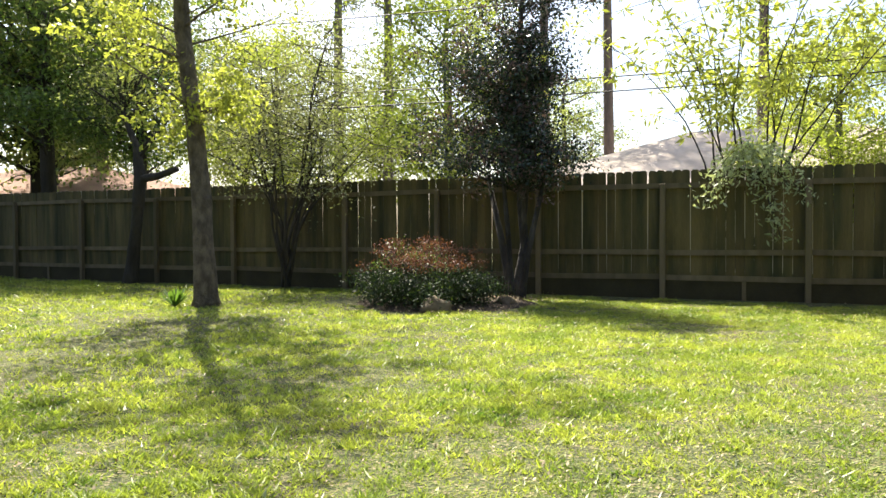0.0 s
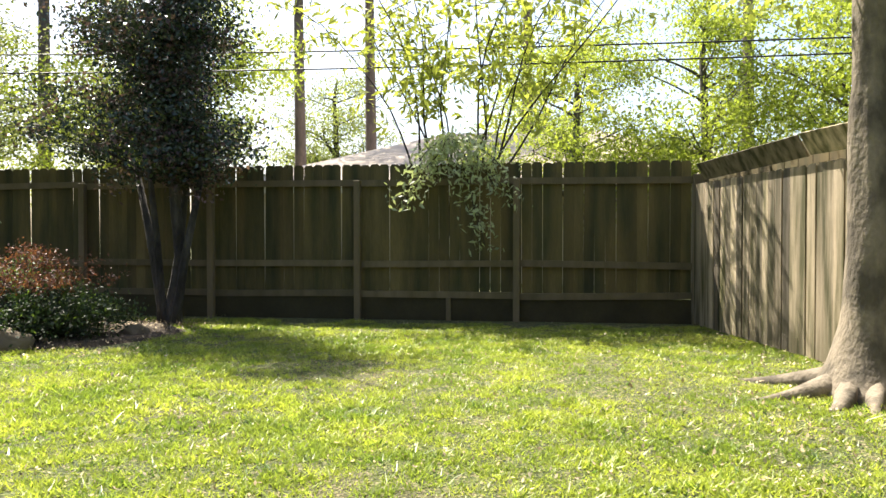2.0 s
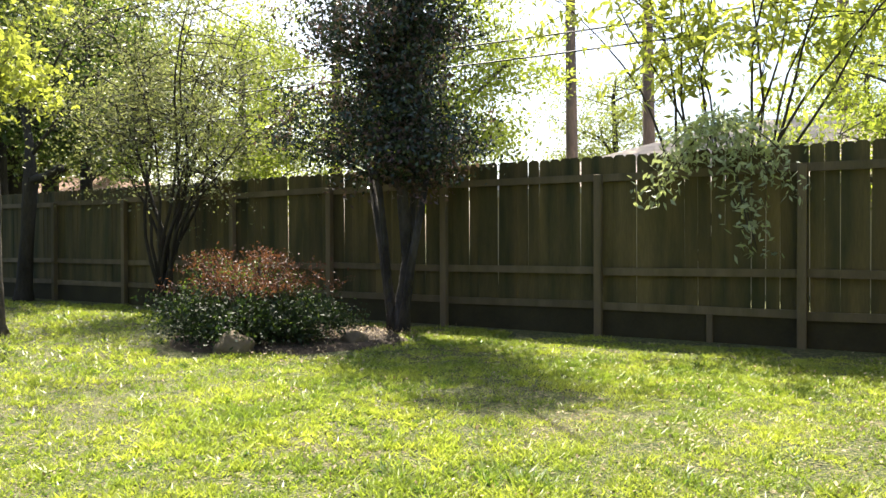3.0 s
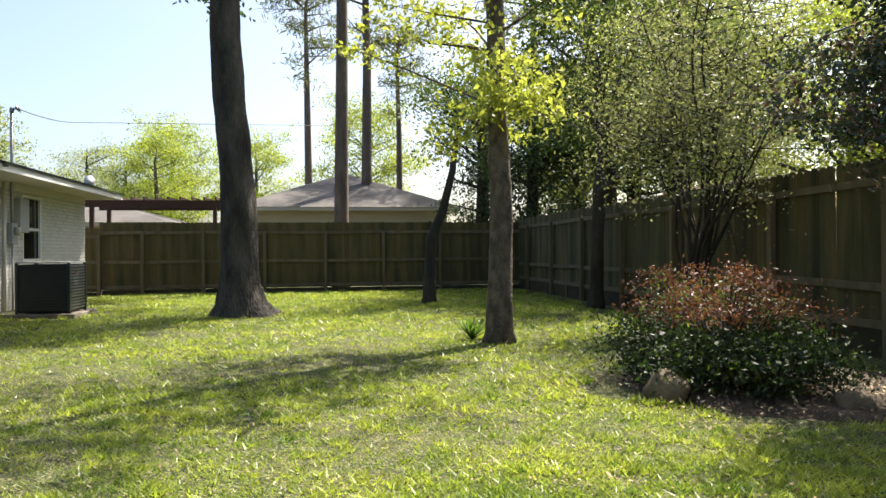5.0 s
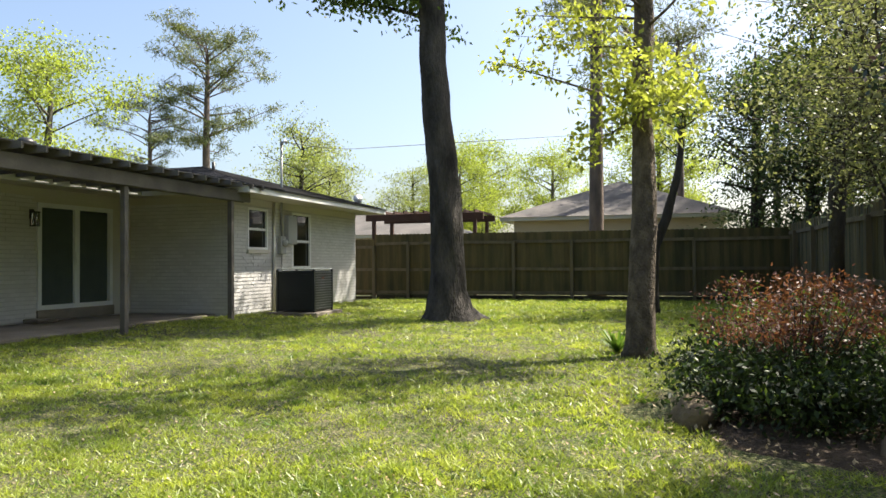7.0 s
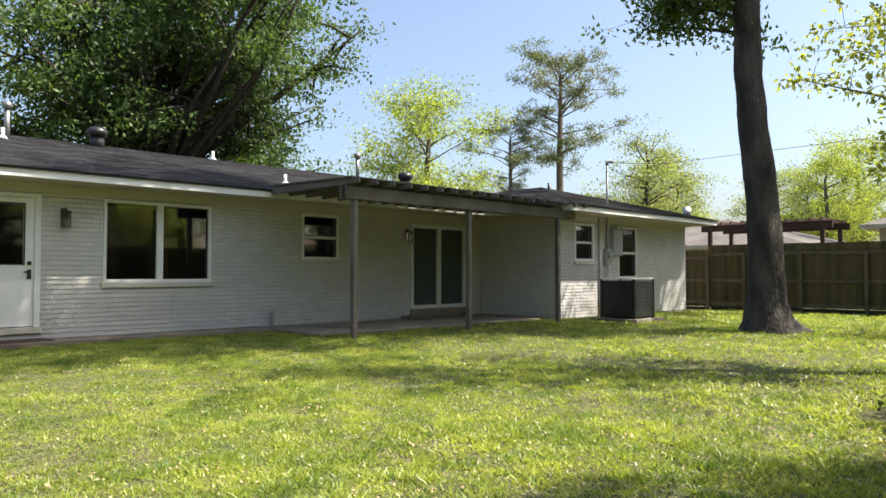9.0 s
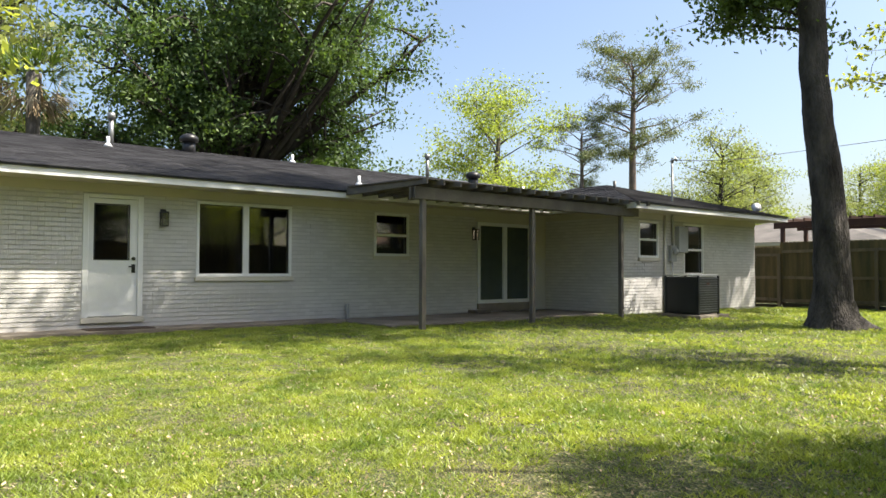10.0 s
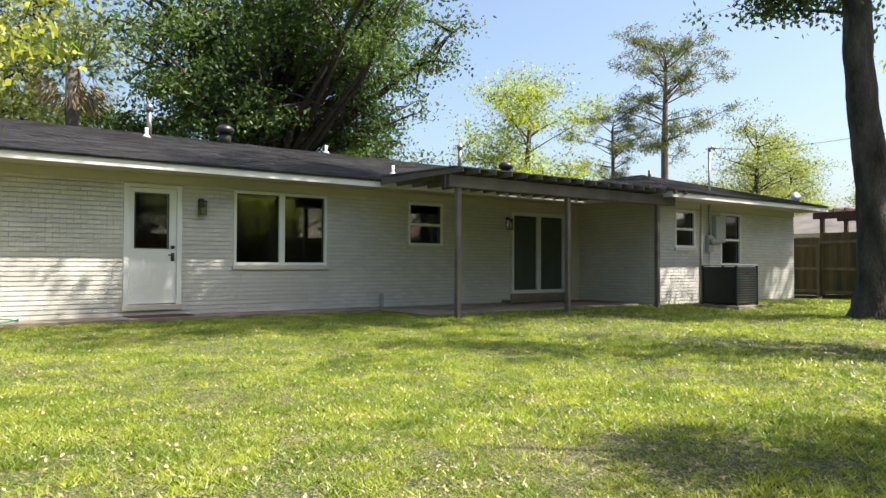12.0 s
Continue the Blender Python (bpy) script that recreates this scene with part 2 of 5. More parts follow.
def box_data(lo, hi):
    (a, b, c), (d, e, f) = lo, hi
    v = [(a, b, c), (d, b, c), (d, e, c), (a, e, c), (a, b, f), (d, b, f), (d, e, f), (a, e, f)]
    return v, [(0, 3, 2, 1), (4, 5, 6, 7), (0, 1, 5, 4), (1, 2, 6, 5), (2, 3, 7, 6), (3, 0, 4, 7)]


def boxes(name, spans, material, parent=None, label="", bevel=0.0):
    """Boxes from corner to corner, with eased edges, joined into one mesh."""
    bm = bmesh.new()
    for lo, hi in spans:
        v, f = box_data(lo, hi)
        vs = [bm.verts.new(p) for p in v]
        for q in f:
            bm.faces.new([vs[i] for i in q])
    if bevel:
        bmesh.ops.bevel(bm, geom=bm.edges[:], offset=bevel, segments=1, affect="EDGES")
    return part(name, bm, material, parent, label)


def part(name, bm, material, parent=None, label=""):
    me = bpy.data.meshes.new(name)
    bm.to_mesh(me)
    bm.free()
    me.materials.append(M[material])
    ob = new(name, me)
    if parent:
        ob.parent = parent
    return tagged(ob, label)


def thing(name, label, category, at=(0, 0, 0), group="", kind=""):
    ob = new(name)
    ob.location = at
    ob.empty_display_size = 0.2
    return tagged(ob, label, category, group, kind)


def tube_data(lines, sides=6, wobble=0.0):
    """Tubes along polylines of (x, y, z, radius)."""
    verts, faces = [], []
    for line in lines:
        line = np.array(line, float)
        start = len(verts)
        for k, p in enumerate(line):
            d = Vector(line[min(k + 1, len(line) - 1)][:3] - line[max(k - 1, 0)][:3])
            d = d.normalized() if d.length > 1e-6 else Vector((0, 0, 1))
            u = d.cross(Vector((0.31, 0.95, 0.02))).normalized()
            w = d.cross(u)
            for s in range(sides):
                a = 2 * math.pi * s / sides
                r = p[3]
                if wobble:
                    r *= 1 + wobble * noise.noise(Vector((math.cos(a) * 1.7 + p[0], math.sin(a) * 1.7 + p[1], p[2] * 1.3)))
                    r *= 1 + wobble * 0.35 * noise.noise(Vector((math.cos(a) * 6 + p[0], math.sin(a) * 6 + p[1], p[2] * 3.1)))
                verts.append(Vector(p[:3]) + (u * math.cos(a) + w * math.sin(a)) * r)
        for k in range(len(line) - 1):
            for s in range(sides):
                a, b = start + k * sides + s, start + k * sides + (s + 1) % sides
                faces.append((a, b, b + sides, a + sides))
        faces.append(tuple(start + s for s in range(sides))[::-1])
        faces.append(tuple(start + (len(line) - 1) * sides + s for s in range(sides)))
    return verts, faces


def tubes(name, lines, material, parent=None, label="", sides=6, wobble=0.0):
    v, f = tube_data(lines, sides, wobble)
    return link_mesh(name, v, f, material, parent, label, smooth=True)


def rod(name, a, b, r, material, parent=None, label="", sides=12):
    return tubes(name, [[(*a, r), (*b, r)]], material, parent, label, sides)


RNG = np.random.default_rng(7)


def leaves(name, centers, spread, per, size, material, parent, aspect=0.45, droop=0.2, flat=0.0, label="", keep=None):
    """Small pointed leaves scattered round many twig ends."""
    n = len(centers) * per
    c = np.repeat(np.asarray(centers, float), per, 0) + RNG.normal(0, 1, (n, 3)) * spread * np.array([1.1, 1.1, 0.5])
    d = RNG.normal(0, 1, (n, 3)) + (0, 0, -droop)
    d /= np.linalg.norm(d, axis=1, keepdims=True)
    up = RNG.normal(0, 1, (n, 3)) * (1 - flat) + np.array([0, 0, flat * 2])
    w = np.cross(d, up)
    w /= np.linalg.norm(w, axis=1, keepdims=True) + 1e-9
    s = size * RNG.uniform(0.6, 1.35, (n, 1))
    v = np.stack([c, c + d * s * 0.45 + w * s * aspect / 2, c + d * s, c + d * s * 0.45 - w * s * aspect / 2], 1)
    if keep is not None:
        v = v[keep(v.mean(1))]
    return quads(name, v, material, parent, label)


def rough_trunk(line, step=0.14, upto=6.0, jag=0.009):
    """More rings up a trunk, with small kinks and burls."""
    out = []
    for a, b in zip(line[:-1], line[1:]):
        a, b = np.array(a, float), np.array(b, float)
        n = max(1, int(abs(b[2] - a[2]) / step)) if a[2] < upto else 1
        for k in range(n):
            p = a + (b - a) * k / n
            q = Vector((p[0] * 2 + 7, p[1] * 2, p[2] * 2.3))
            burl = noise.noise(q * 1.7)
            p[0] += jag * noise.noise(q)
            p[1] += jag * noise.noise(q + Vector((5, 0, 0)))
            p[3] *= 1 + 0.035 * burl + 0.035 * noise.noise(q * 4)
            out.append(tuple(p))
    return out + [tuple(line[-1])]


def tree(name, label, trunk, blobs, bark, crowns, sides=10, limb_r=0.035, subs=6, sub_len=0.5, rise=0.5, category="tree", droop=0.2, bare=False, wobble=0.12, apart=True, seed=1, thin=-0.27):
    """A tapered trunk through the given points, limbs that reach into ellipsoids, and leaves at their twigs.
    crowns: rows of (part name, material, leaves a twig, leaf size, spread, aspect)."""
    rnd = random.Random(seed)
    base = trunk[0]
    at = Vector(base[:3])
    root = thing(name, label, category, at)
    rel = [[p[0] - at.x, p[1] - at.y, p[2] - at.z, p[3]] for p in trunk]
    tubes("trunk", [rough_trunk(rel) if apart else rel], bark, root, sides=sides * 2 if apart else sides, wobble=wobble)
    lines, tips = [], []
    pts = np.array(rel)
    for cx, cy, cz, rx, ry, rz, count in blobs:
        for _ in range(count):
            d = Vector((rnd.gauss(0, 1), rnd.gauss(0, 1), rnd.gauss(0, 1))).normalized() * rnd.uniform(0.45, 1.0)
            goal = Vector((cx + d.x * rx - at.x, cy + d.y * ry - at.y, cz + d.z * rz - at.z))
            want = goal.z - rise * math.hypot(goal.x - np.interp(goal.z, pts[:, 2], pts[:, 0]), goal.y - np.interp(goal.z, pts[:, 2], pts[:, 1]))
            want += rnd.uniform(-0.06, 0.06) * pts[-1, 2]
            z = min(max(want, pts[-1, 2] * 0.25), pts[-1, 2] * 0.98)
            s = Vector((np.interp(z, pts[:, 2], pts[:, 0]), np.interp(z, pts[:, 2], pts[:, 1]), z))
            r = min(limb_r * rnd.uniform(0.5, 1.15), 0.6 * float(np.interp(z, pts[:, 2], pts[:, 3])))
            mid = s.lerp(goal, 0.5) + Vector((rnd.gauss(0, 0.08), rnd.gauss(0, 0.08), rnd.uniform(-0.02, 0.10))) * (goal - s).length
            line = []
            for k in range(5):
                u = k / 4
                p = s * (1 - u) ** 2 + mid * 2 * u * (1 - u) + goal * u * u
                line.append((p.x, p.y, p.z, r * (1 - 0.85 * u)))
            if apart:
                tubes("limb", [line], bark, root, sides=6, wobble=0.2)
            else:
                lines.append(line)
            tips.append(goal)
            for _ in range(subs):
                u = rnd.uniform(0.4, 1.0)
                p = s * (1 - u) ** 2 + mid * 2 * u * (1 - u) + goal * u * u
                e = p + Vector((rnd.gauss(0, 1), rnd.gauss(0, 1), rnd.gauss(0.15, 0.7))) * sub_len * 0.7
                m2 = p.lerp(e, 0.5) + Vector((0, 0, 0.12 * sub_len))
                lines.append([(*p, r * 0.3), (*m2, r * 0.2), (*e, r * 0.08)])
                tips += [m2, e] if rnd.random() < 0.6 else [e]
    tagged(tubes("twig_mass", lines, bark, root, sides=3), kind="stuff")
    if not bare:
        cut = 0
        total = sum(c[6] if len(c) > 6 else 1.0 for c in crowns)
        gap = 1.7 / max(b[3] for b in blobs)
        tips = [p for p in tips if noise.noise((p + at) * gap + Vector((seed * 3.1, 0, 0))) > thin]
        rnd.shuffle(tips)
        for c in crowns:
            share = int(len(tips) * (c[6] if len(c) > 6 else 1.0) / total)
            some = tips[cut : cut + share]
            cut += share
            tagged(leaves(c[0], [tuple(p) for p in some], c[4], c[2], c[3], c[1], root, c[5], droop), kind="stuff")
    return root


# ---- ground ----
def rise_at(x, y):
    """The lawn climbs a little towards the house."""
    u = min(max((3.6 - y) / 2.6, 0), 1) * min(max((x + 19) / 4, 0), 1)
    return 0.07 * u * u * (3 - 2 * u)


bm = bmesh.new()
xs = [-600, -200, -80, -40, -26] + [-22 + 0.5 * i for i in range(60)] + [10, 14, 25, 60, 200, 600]
ys = [-600, -200, -80, -40, -20, -10] + [-6 + 0.5 * i for i in range(44)] + [18, 24, 50, 120, 300, 600]
grid = {}
for i, x in enumerate(xs):
    for j, y in enumerate(ys):
        near = -21 < x < 5 and -1 < y < 13
        z = rise_at(x, y) + (0.02 * noise.noise(Vector((x * 0.6, y * 0.6, 0))) if near else 0)
        grid[i, j] = bm.verts.new((x, y, z))
for i in range(len(xs) - 1):
    for j in range(len(ys) - 1):
        bm.faces.new((grid[i, j], grid[i + 1, j], grid[i + 1, j + 1], grid[i, j + 1]))
tagged(part("ground", bm, "turf"), "patchy lawn soil under thin grass and thatch", "ground", kind="structure")

# ---- lawn ----
TRAIL = np.array([(0.6, 0.1), (1.3, 1.6), (1.8, 3.1), (2.0, 4.5), (1.9, 6.5), (1.9, 8.5), (2.0, 10.1), (3.2, 11.6)])


def ripple(p, size, seed):
    """A smooth random field over the plan, about 0 +- 1, with lumps of the given size."""
    rg = np.random.default_rng(seed)
    out = np.zeros(len(p))
    for _ in range(9):
        a, k, ph = rg.uniform(0, 2 * math.pi), 2 * math.pi / (size * rg.uniform(1.3, 3.2)), rg.uniform(0, 6.28)
        out += np.sin((p[:, 0] * math.cos(a) + p[:, 1] * math.sin(a)) * k + ph)
    return out / 2.4


def lawn_points(n):
    p = np.stack([RNG.uniform(-20.1, 4.3, n), RNG.uniform(-1.4, 12.85, n)], 1)
    far = np.min([np.hypot(p[:, 0] - x, p[:, 1] - y) for x, y in TRAIL], axis=0)
    keep = RNG.random(n) < np.clip(1.1 - far / 7.5, 0.13, 1)
    q = p + 0.22 * np.column_stack([ripple(p, 0.5, 1), ripple(p, 0.5, 2)])
    worn = ((q[:, 0] - 4.2) / 2.2) ** 2 + ((q[:, 1] - 8.6) / 2.4) ** 2 < 1.0
    worn |= ((q[:, 0] - 1.7) / 0.9) ** 2 + ((q[:, 1] - 1.3) / 0.7) ** 2 < 1.0
    worn |= ((q[:, 0] - 1.0) / 1.3) ** 2 + ((q[:, 1] - 3.7) / 0.8) ** 2 < 1.0
    worn |= ((q[:, 0] - 3.2) / 0.8) ** 2 + ((q[:, 1] - 7.6) / 0.7) ** 2 < 1.0
    bare = ((q[:, 0] + 4.2) / 1.75) ** 2 + ((q[:, 1] - 10.9) / 1.35) ** 2 < 1.0
    bare |= q[:, 1] > 12.6
    bare |= (q[:, 0] < -4.7) & (q[:, 0] > -11.5) & (q[:, 1] < 0.55)
    bare |= (p[:, 1] < -0.95)
    bare |= (p[:, 0] < -11.4) & (q[:, 1] < 0.95) | (q[:, 0] < -12.3) & (q[:, 0] > -13.5) & (q[:, 1] < 2.5)
    lumps = 0.72 + 0.28 * np.clip(ripple(p, 0.16, 3) * 1.6, -1, 1)
    broad = 0.8 + 0.3 * np.clip(ripple(p, 1.1, 4), -1, 1)
    keep &= ~bare & (~worn | (RNG.random(n) < 0.5)) & (RNG.random(n) < lumps * broad)
    return p[keep]


def blades(name, n, height, width, material, lean, label, clump=None):
    p = lawn_points(n)
    if clump:
        p = p[ripple(p, clump, 8) > 0.35]
    k = len(p)
    heart = p[RNG.integers(0, k, k // 9)]
    p = np.where(RNG.random((k, 1)) < 0.6, heart[RNG.integers(0, len(heart), k)] + RNG.normal(0, 0.02, (k, 2)), p)
    z = np.array([rise_at(x, y) for x, y in p])
    far = np.min([np.hypot(p[:, 0] - x, p[:, 1] - y) for x, y in TRAIL], axis=0)
    grow = 1 + 0.06 * far
    c = np.column_stack([p, z - 0.006])
    a = RNG.uniform(0, 2 * math.pi, k)
    side = np.column_stack([np.cos(a), np.sin(a), np.zeros(k)])
    tall = 1 + 0.32 * np.clip(ripple(p, 0.2, 5), -1, 1) + 0.15 * np.clip(ripple(p, 0.9, 6), -1, 1)
    h = (height * tall * RNG.uniform(0.5, 1.35, k) * (1 + 0.05 * far))[:, None]
    w = (width * RNG.uniform(0.7, 1.4, k) * grow)[:, None]
    tip = RNG.normal(0, lean, (k, 3))
    tip[:, 2] = 1
    v = np.stack([c - side * w / 2, c + side * w / 2, c + tip * h], 1)
    ob = tris(name, v, material)
    return tagged(ob, label, "grass", kind="stuff")


blades("lawn_grass", 3500000, 0.028, 0.0115, "grass", 0.9, "sunlit yellow-green lawn grass with worn patches")
blades("lawn_weeds", 400000, 0.03, 0.015, "weeds", 1.0, "darker green broad-leaved weeds in the lawn", 0.3)
p = lawn_points(90000)
p = p[(ripple(p, 0.35, 7) > 0.1) | (RNG.random(len(p)) < 0.25)][:22000]
z = np.array([rise_at(x, y) for x, y in p]) + 0.014
leaf_c = np.column_stack([p, z + RNG.uniform(0, 0.022, len(p))])
tagged(leaves("leaf_litter", leaf_c, 0.01, 1, 0.024, "litter", None, 0.6, 0, 0.8), "pale dry fallen leaves scattered over the lawn", "leaves", kind="stuff")
p = np.column_stack([RNG.normal(4.0, 0.9, 900), RNG.normal(8.5, 1.3, 900), RNG.uniform(0.01, 0.03, 900)])
m = np.column_stack([RNG.normal(-3.4, 0.9, 260), RNG.normal(10.3, 0.75, 260), RNG.uniform(0.045, 0.07, 260)])
q = np.column_stack([-3.2 + RNG.normal(0, 0.45, 500), 11.5 + RNG.normal(0, 0.35, 500), RNG.uniform(0.05, 0.08, 500)])
tagged(leaves("leaf_litter", np.vstack([p, q, m]), 0.01, 1, 0.04, "litter", None, 0.5, 0, 0.8), "dry leaves and twigs on bare soil below the trees", "leaves", kind="stuff")


# ---- fences ----
def picket_mesh(w, h, t=0.018):
    """A dog-eared board, standing on its origin, its face towards -y."""
    e = 0.028
    out = [(-w / 2, 0), (w / 2, 0), (w / 2, h - e), (w / 2 - e, h), (-w / 2 + e, h), (-w / 2, h - e)]
    v = [(x, -t / 2, z) for x, z in out] + [(x, t / 2, z) for x, z in out]
    f = [(0, 1, 2, 3, 4, 5), (11, 10, 9, 8, 7, 6)] + [(i + 6, (i + 1) % 6 + 6, (i + 1) % 6, i) for i in range(6)]
    me = bpy.data.meshes.new("picket")
    me.from_pydata(v, [], f)
    return me


def fence(name, label, a, b, posts, wood, z0=0.34, top=2.19, rails=(0.36, 0.79, 1.93), kick=True, side=1, seed=3, post_wood="post", gap=0.006, tight=False, sway=0.006):
    """Posts, rails, kickboard and pickets on a straight line from a to b; the posts stand on the left of a to b (side 1)."""
    rnd = random.Random(seed)
    a, b = Vector((*a, 0)), Vector((*b, 0))
    d = (b - a).normalized()
    long = (b - a).length
    root = thing(name, label, "fence", a)
    turn = math.atan2(d.y, d.x)
    root.rotation_euler = (0, 0, turn)
    for s in posts:
        sway = rnd.uniform(-0.008, 0.008)
        ob = boxes("post", [((s - 0.045, 0.035 * side - 0.045 + 0.045 * side, -0.1), (s + 0.045, 0.035 * side + 0.045 + 0.045 * side, rails[-1] + 0.03 + sway))], post_wood, root, bevel=0.006)
    ends = [0] + list(posts) + [long]
    for z in rails:
        for s0, s1 in zip(ends[:-1], ends[1:]):
            dz = rnd.uniform(-0.018, 0.018)
            v, f = box_data((s0 + 0.002, 0.012 if side > 0 else -0.05, z - 0.045), (s1 - 0.002, 0.05 if side > 0 else -0.012, z + 0.045))
            v = [(x, y, zz + dz * (1 if x < (s0 + s1) / 2 else -1)) for x, y, zz in v]
            link_mesh("rail", v, f, post_wood, root)
    if kick:
        for s0, s1 in zip(ends[:-1], ends[1:]):
            boxes("kickboard", [((s0 + 0.002, 0.011 * side - 0.013, -0.03), (s1 - 0.002, 0.011 * side + 0.013, z0 - 0.012 + rnd.uniform(-0.008, 0.008)))], "kick", root)
    meshes = []
    for w in (0.134, 0.138, 0.14, 0.142):
        me = picket_mesh(w, top - z0)
        me.materials.append(M[wood])
        meshes.append((w, me))
    s, n = 0.01, 0
    while s < long - 0.05:
        w, me = rnd.choice(meshes)
        ob = new("picket", me)
        ob.parent = root
        ob.location = (s + w / 2, (-0.012 - (0.004 if tight and n % 2 else 0)) * side, z0 + rnd.uniform(-0.012, 0.012) * sway / 0.006)
        n += 1
        ob.rotation_euler = (0 if tight else rnd.uniform(-sway, sway), 0 if tight else rnd.uniform(-0.008, 0.008), 0 if tight else rnd.uniform(-0.02, 0.02))
        s += w - 0.006 if tight else w + rnd.choice((-0.004, 0.001, 0.001, 0.003, gap, gap * 1.5))
    return root


# ---- house ----
YM, YW = -1.63, 0.86          # main wall, wing wall
XI, XC, XE = -11.43, -17.99, 7.5   # inner corner, wing's far corner, main wall's end
WALL_TOP, EAVE = 2.47, 2.63
SLAB = 0.12
house = thing("house", "single-storey white-painted brick house with dark shingle roof", "house", (0, 0, 0))


def wall_panels(name, axis, at, back, a, b, z0, z1, holes, material, parent, label=""):
    """A wall along x (axis 'x', its face at y = at) or along y, with openings (a0, a1, z0, z1) cut through."""
    cuts = sorted({a, b, *[h[0] for h in holes], *[h[1] for h in holes]})
    zs = sorted({z0, z1, *[h[2] for h in holes], *[h[3] for h in holes]})
    spans = []
    for i in range(len(cuts) - 1):
        run = None
        for j in range(len(zs) - 1):
            mx, mz = (cuts[i] + cuts[i + 1]) / 2, (zs[j] + zs[j + 1]) / 2
            if any(h[0] < mx < h[1] and h[2] < mz < h[3] for h in holes):
                continue
            lo, hi = sorted((at, back))
            spans.append(((cuts[i], lo, zs[j]), (cuts[i + 1], hi, zs[j + 1])) if axis == "x" else ((lo, cuts[i], zs[j]), (hi, cuts[i + 1], zs[j + 1])))
    return boxes(name, spans, material, parent, label)


def bricks(name, axis, at, out, a, b, z0, z1, holes, parent, pick=None):
    """Courses of separate painted bricks, each a little proud or askew; those picked are parts, the rest one mesh."""
    rnd = random.Random(11)
    course, long, joint = 0.0785, 0.205, 0.004
    verts, faces, single = [], [], []
    row = 0
    z = z0
    while z < z1 - 0.02:
        top = min(z + course - 0.0165, z1)
        s = a - (long / 2 if row % 2 else 0)
        while s < b:
            pieces = [(max(s, a), min(s + long - joint * 0.4, b))]
            for h in holes:
                if h[3] > z + 0.02 and h[2] < top - 0.02:
                    cut = []
                    for p0, p1 in pieces:
                        if p1 <= h[0] or p0 >= h[1]:
                            cut.append((p0, p1))
                        else:
                            cut += [(p0, h[0])] * (p0 < h[0] - 0.02) + [(h[1], p1)] * (p1 > h[1] + 0.02)
                    pieces = cut
            for p0, p1 in pieces:
                if p1 - p0 < 0.02:
                    continue
                proud = 0.012 + rnd.uniform(0, 0.009)
                dz = rnd.uniform(-0.003, 0.003)
                lo, hi = sorted((at - out * 0.01, at + out * proud))
                if axis == "x":
                    v, f = box_data((p0, lo, z + dz), (p1, hi, top + dz + rnd.uniform(-0.006, 0.004)))
                else:
                    v, f = box_data((lo, p0, z + dz), (hi, p1, top + dz))
                if pick and pick(p0, z) and len(single) < 300 and abs(p1 - p0 - (long - joint * 0.4)) < 1e-6:
                    single.append(((p0, at, z + dz), proud))
                else:
                    n = len(verts)
                    verts += v
                    faces += [tuple(n + i for i in q) for q in f]
            s += long
        z += course
        row += 1
    tagged(link_mesh(name, verts, faces, "brick", parent), kind="stuff")
    if single:
        v, f = box_data((0, -out * 0.01 if out > 0 else -0.012, 0), (long - joint * 0.4, 0.017 if out > 0 else 0.01, course - 0.0165))
        me = bpy.data.meshes.new("brick")
        me.from_pydata(v, [], f)
        me.materials.append(M["brick"])
        for place, _ in single:
            ob = new("brick", me)
            ob.parent = parent
            ob.location = (place[0], place[1] + rnd.uniform(-0.002, 0.002), place[2])


# openings: x0, x1, z0, z1
DOOR = (-0.88, 0.11, 0.33, 2.44)
WIN1 = (-3.80, -1.84, 1.02, 2.44)
WIN2 = (-6.79, -5.83, 1.47, 2.43)
SLIDE = (-10.86, -8.93, 0.33, 2.36)
WINE = (-12.96, -12.11, 1.49, 2.43)
WINF = (-15.10, -14.12, 1.05, 2.43)
main_holes, wing_holes = [DOOR, WIN1, WIN2, SLIDE], [WINE, WINF]
wall_main = wall_panels("wall", "x", YM - 0.004, YM - 0.20, XI - 0.2, XE, 0.0, 2.6, main_holes, "mortar", house)
wall_wing = wall_panels("wall", "x", YW - 0.004, YW - 0.20, XC, XI - 0.004, 0.0, 2.6, wing_holes, "mortar", house)
wall_side = wall_panels("wall", "y", XI - 0.004, XI - 0.20, YM - 0.2, YW - 0.21, 0.0, 2.6, [], "mortar", house)
wall_far = wall_panels("wall", "y", XC + 0.2, XC + 0.004, -9.6, YW - 0.21, 0.0, 2.6, [], "mortar", house)
wall_end = wall_panels("wall", "y", XE, XE - 0.2, -9.6, YM - 0.21, 0.0, 2.6, [], "mortar", house)
wall_back = wall_panels("wall", "x", -9.8, -9.6, XC, XE, 0.0, 2.6, [], "mortar", house)
bricks("brickwork", "x", YM, 1, XI + 0.02, XE, 0.14, WALL_TOP, main_holes + [(XI, SLIDE[0], 0, 2.6), (SLIDE[0] - 0.01, SLIDE[1] + 0.02, 0.33, 2.6)], wall_main,
       lambda x, z: -3.2 < x < 1.9 and z < 1.2)
bricks("brickwork", "x", YW, 1, XC, XI - 0.01, 0.10, WALL_TOP, wing_holes, wall_wing)
bricks("brickwork", "y", XI, 1, YM + 0.02, YW - 0.001, 0.14, WALL_TOP, [], wall_side)
bricks("brickwork", "y", XC, -1, -9.6, YW, 0.10, WALL_TOP, [], wall_far)
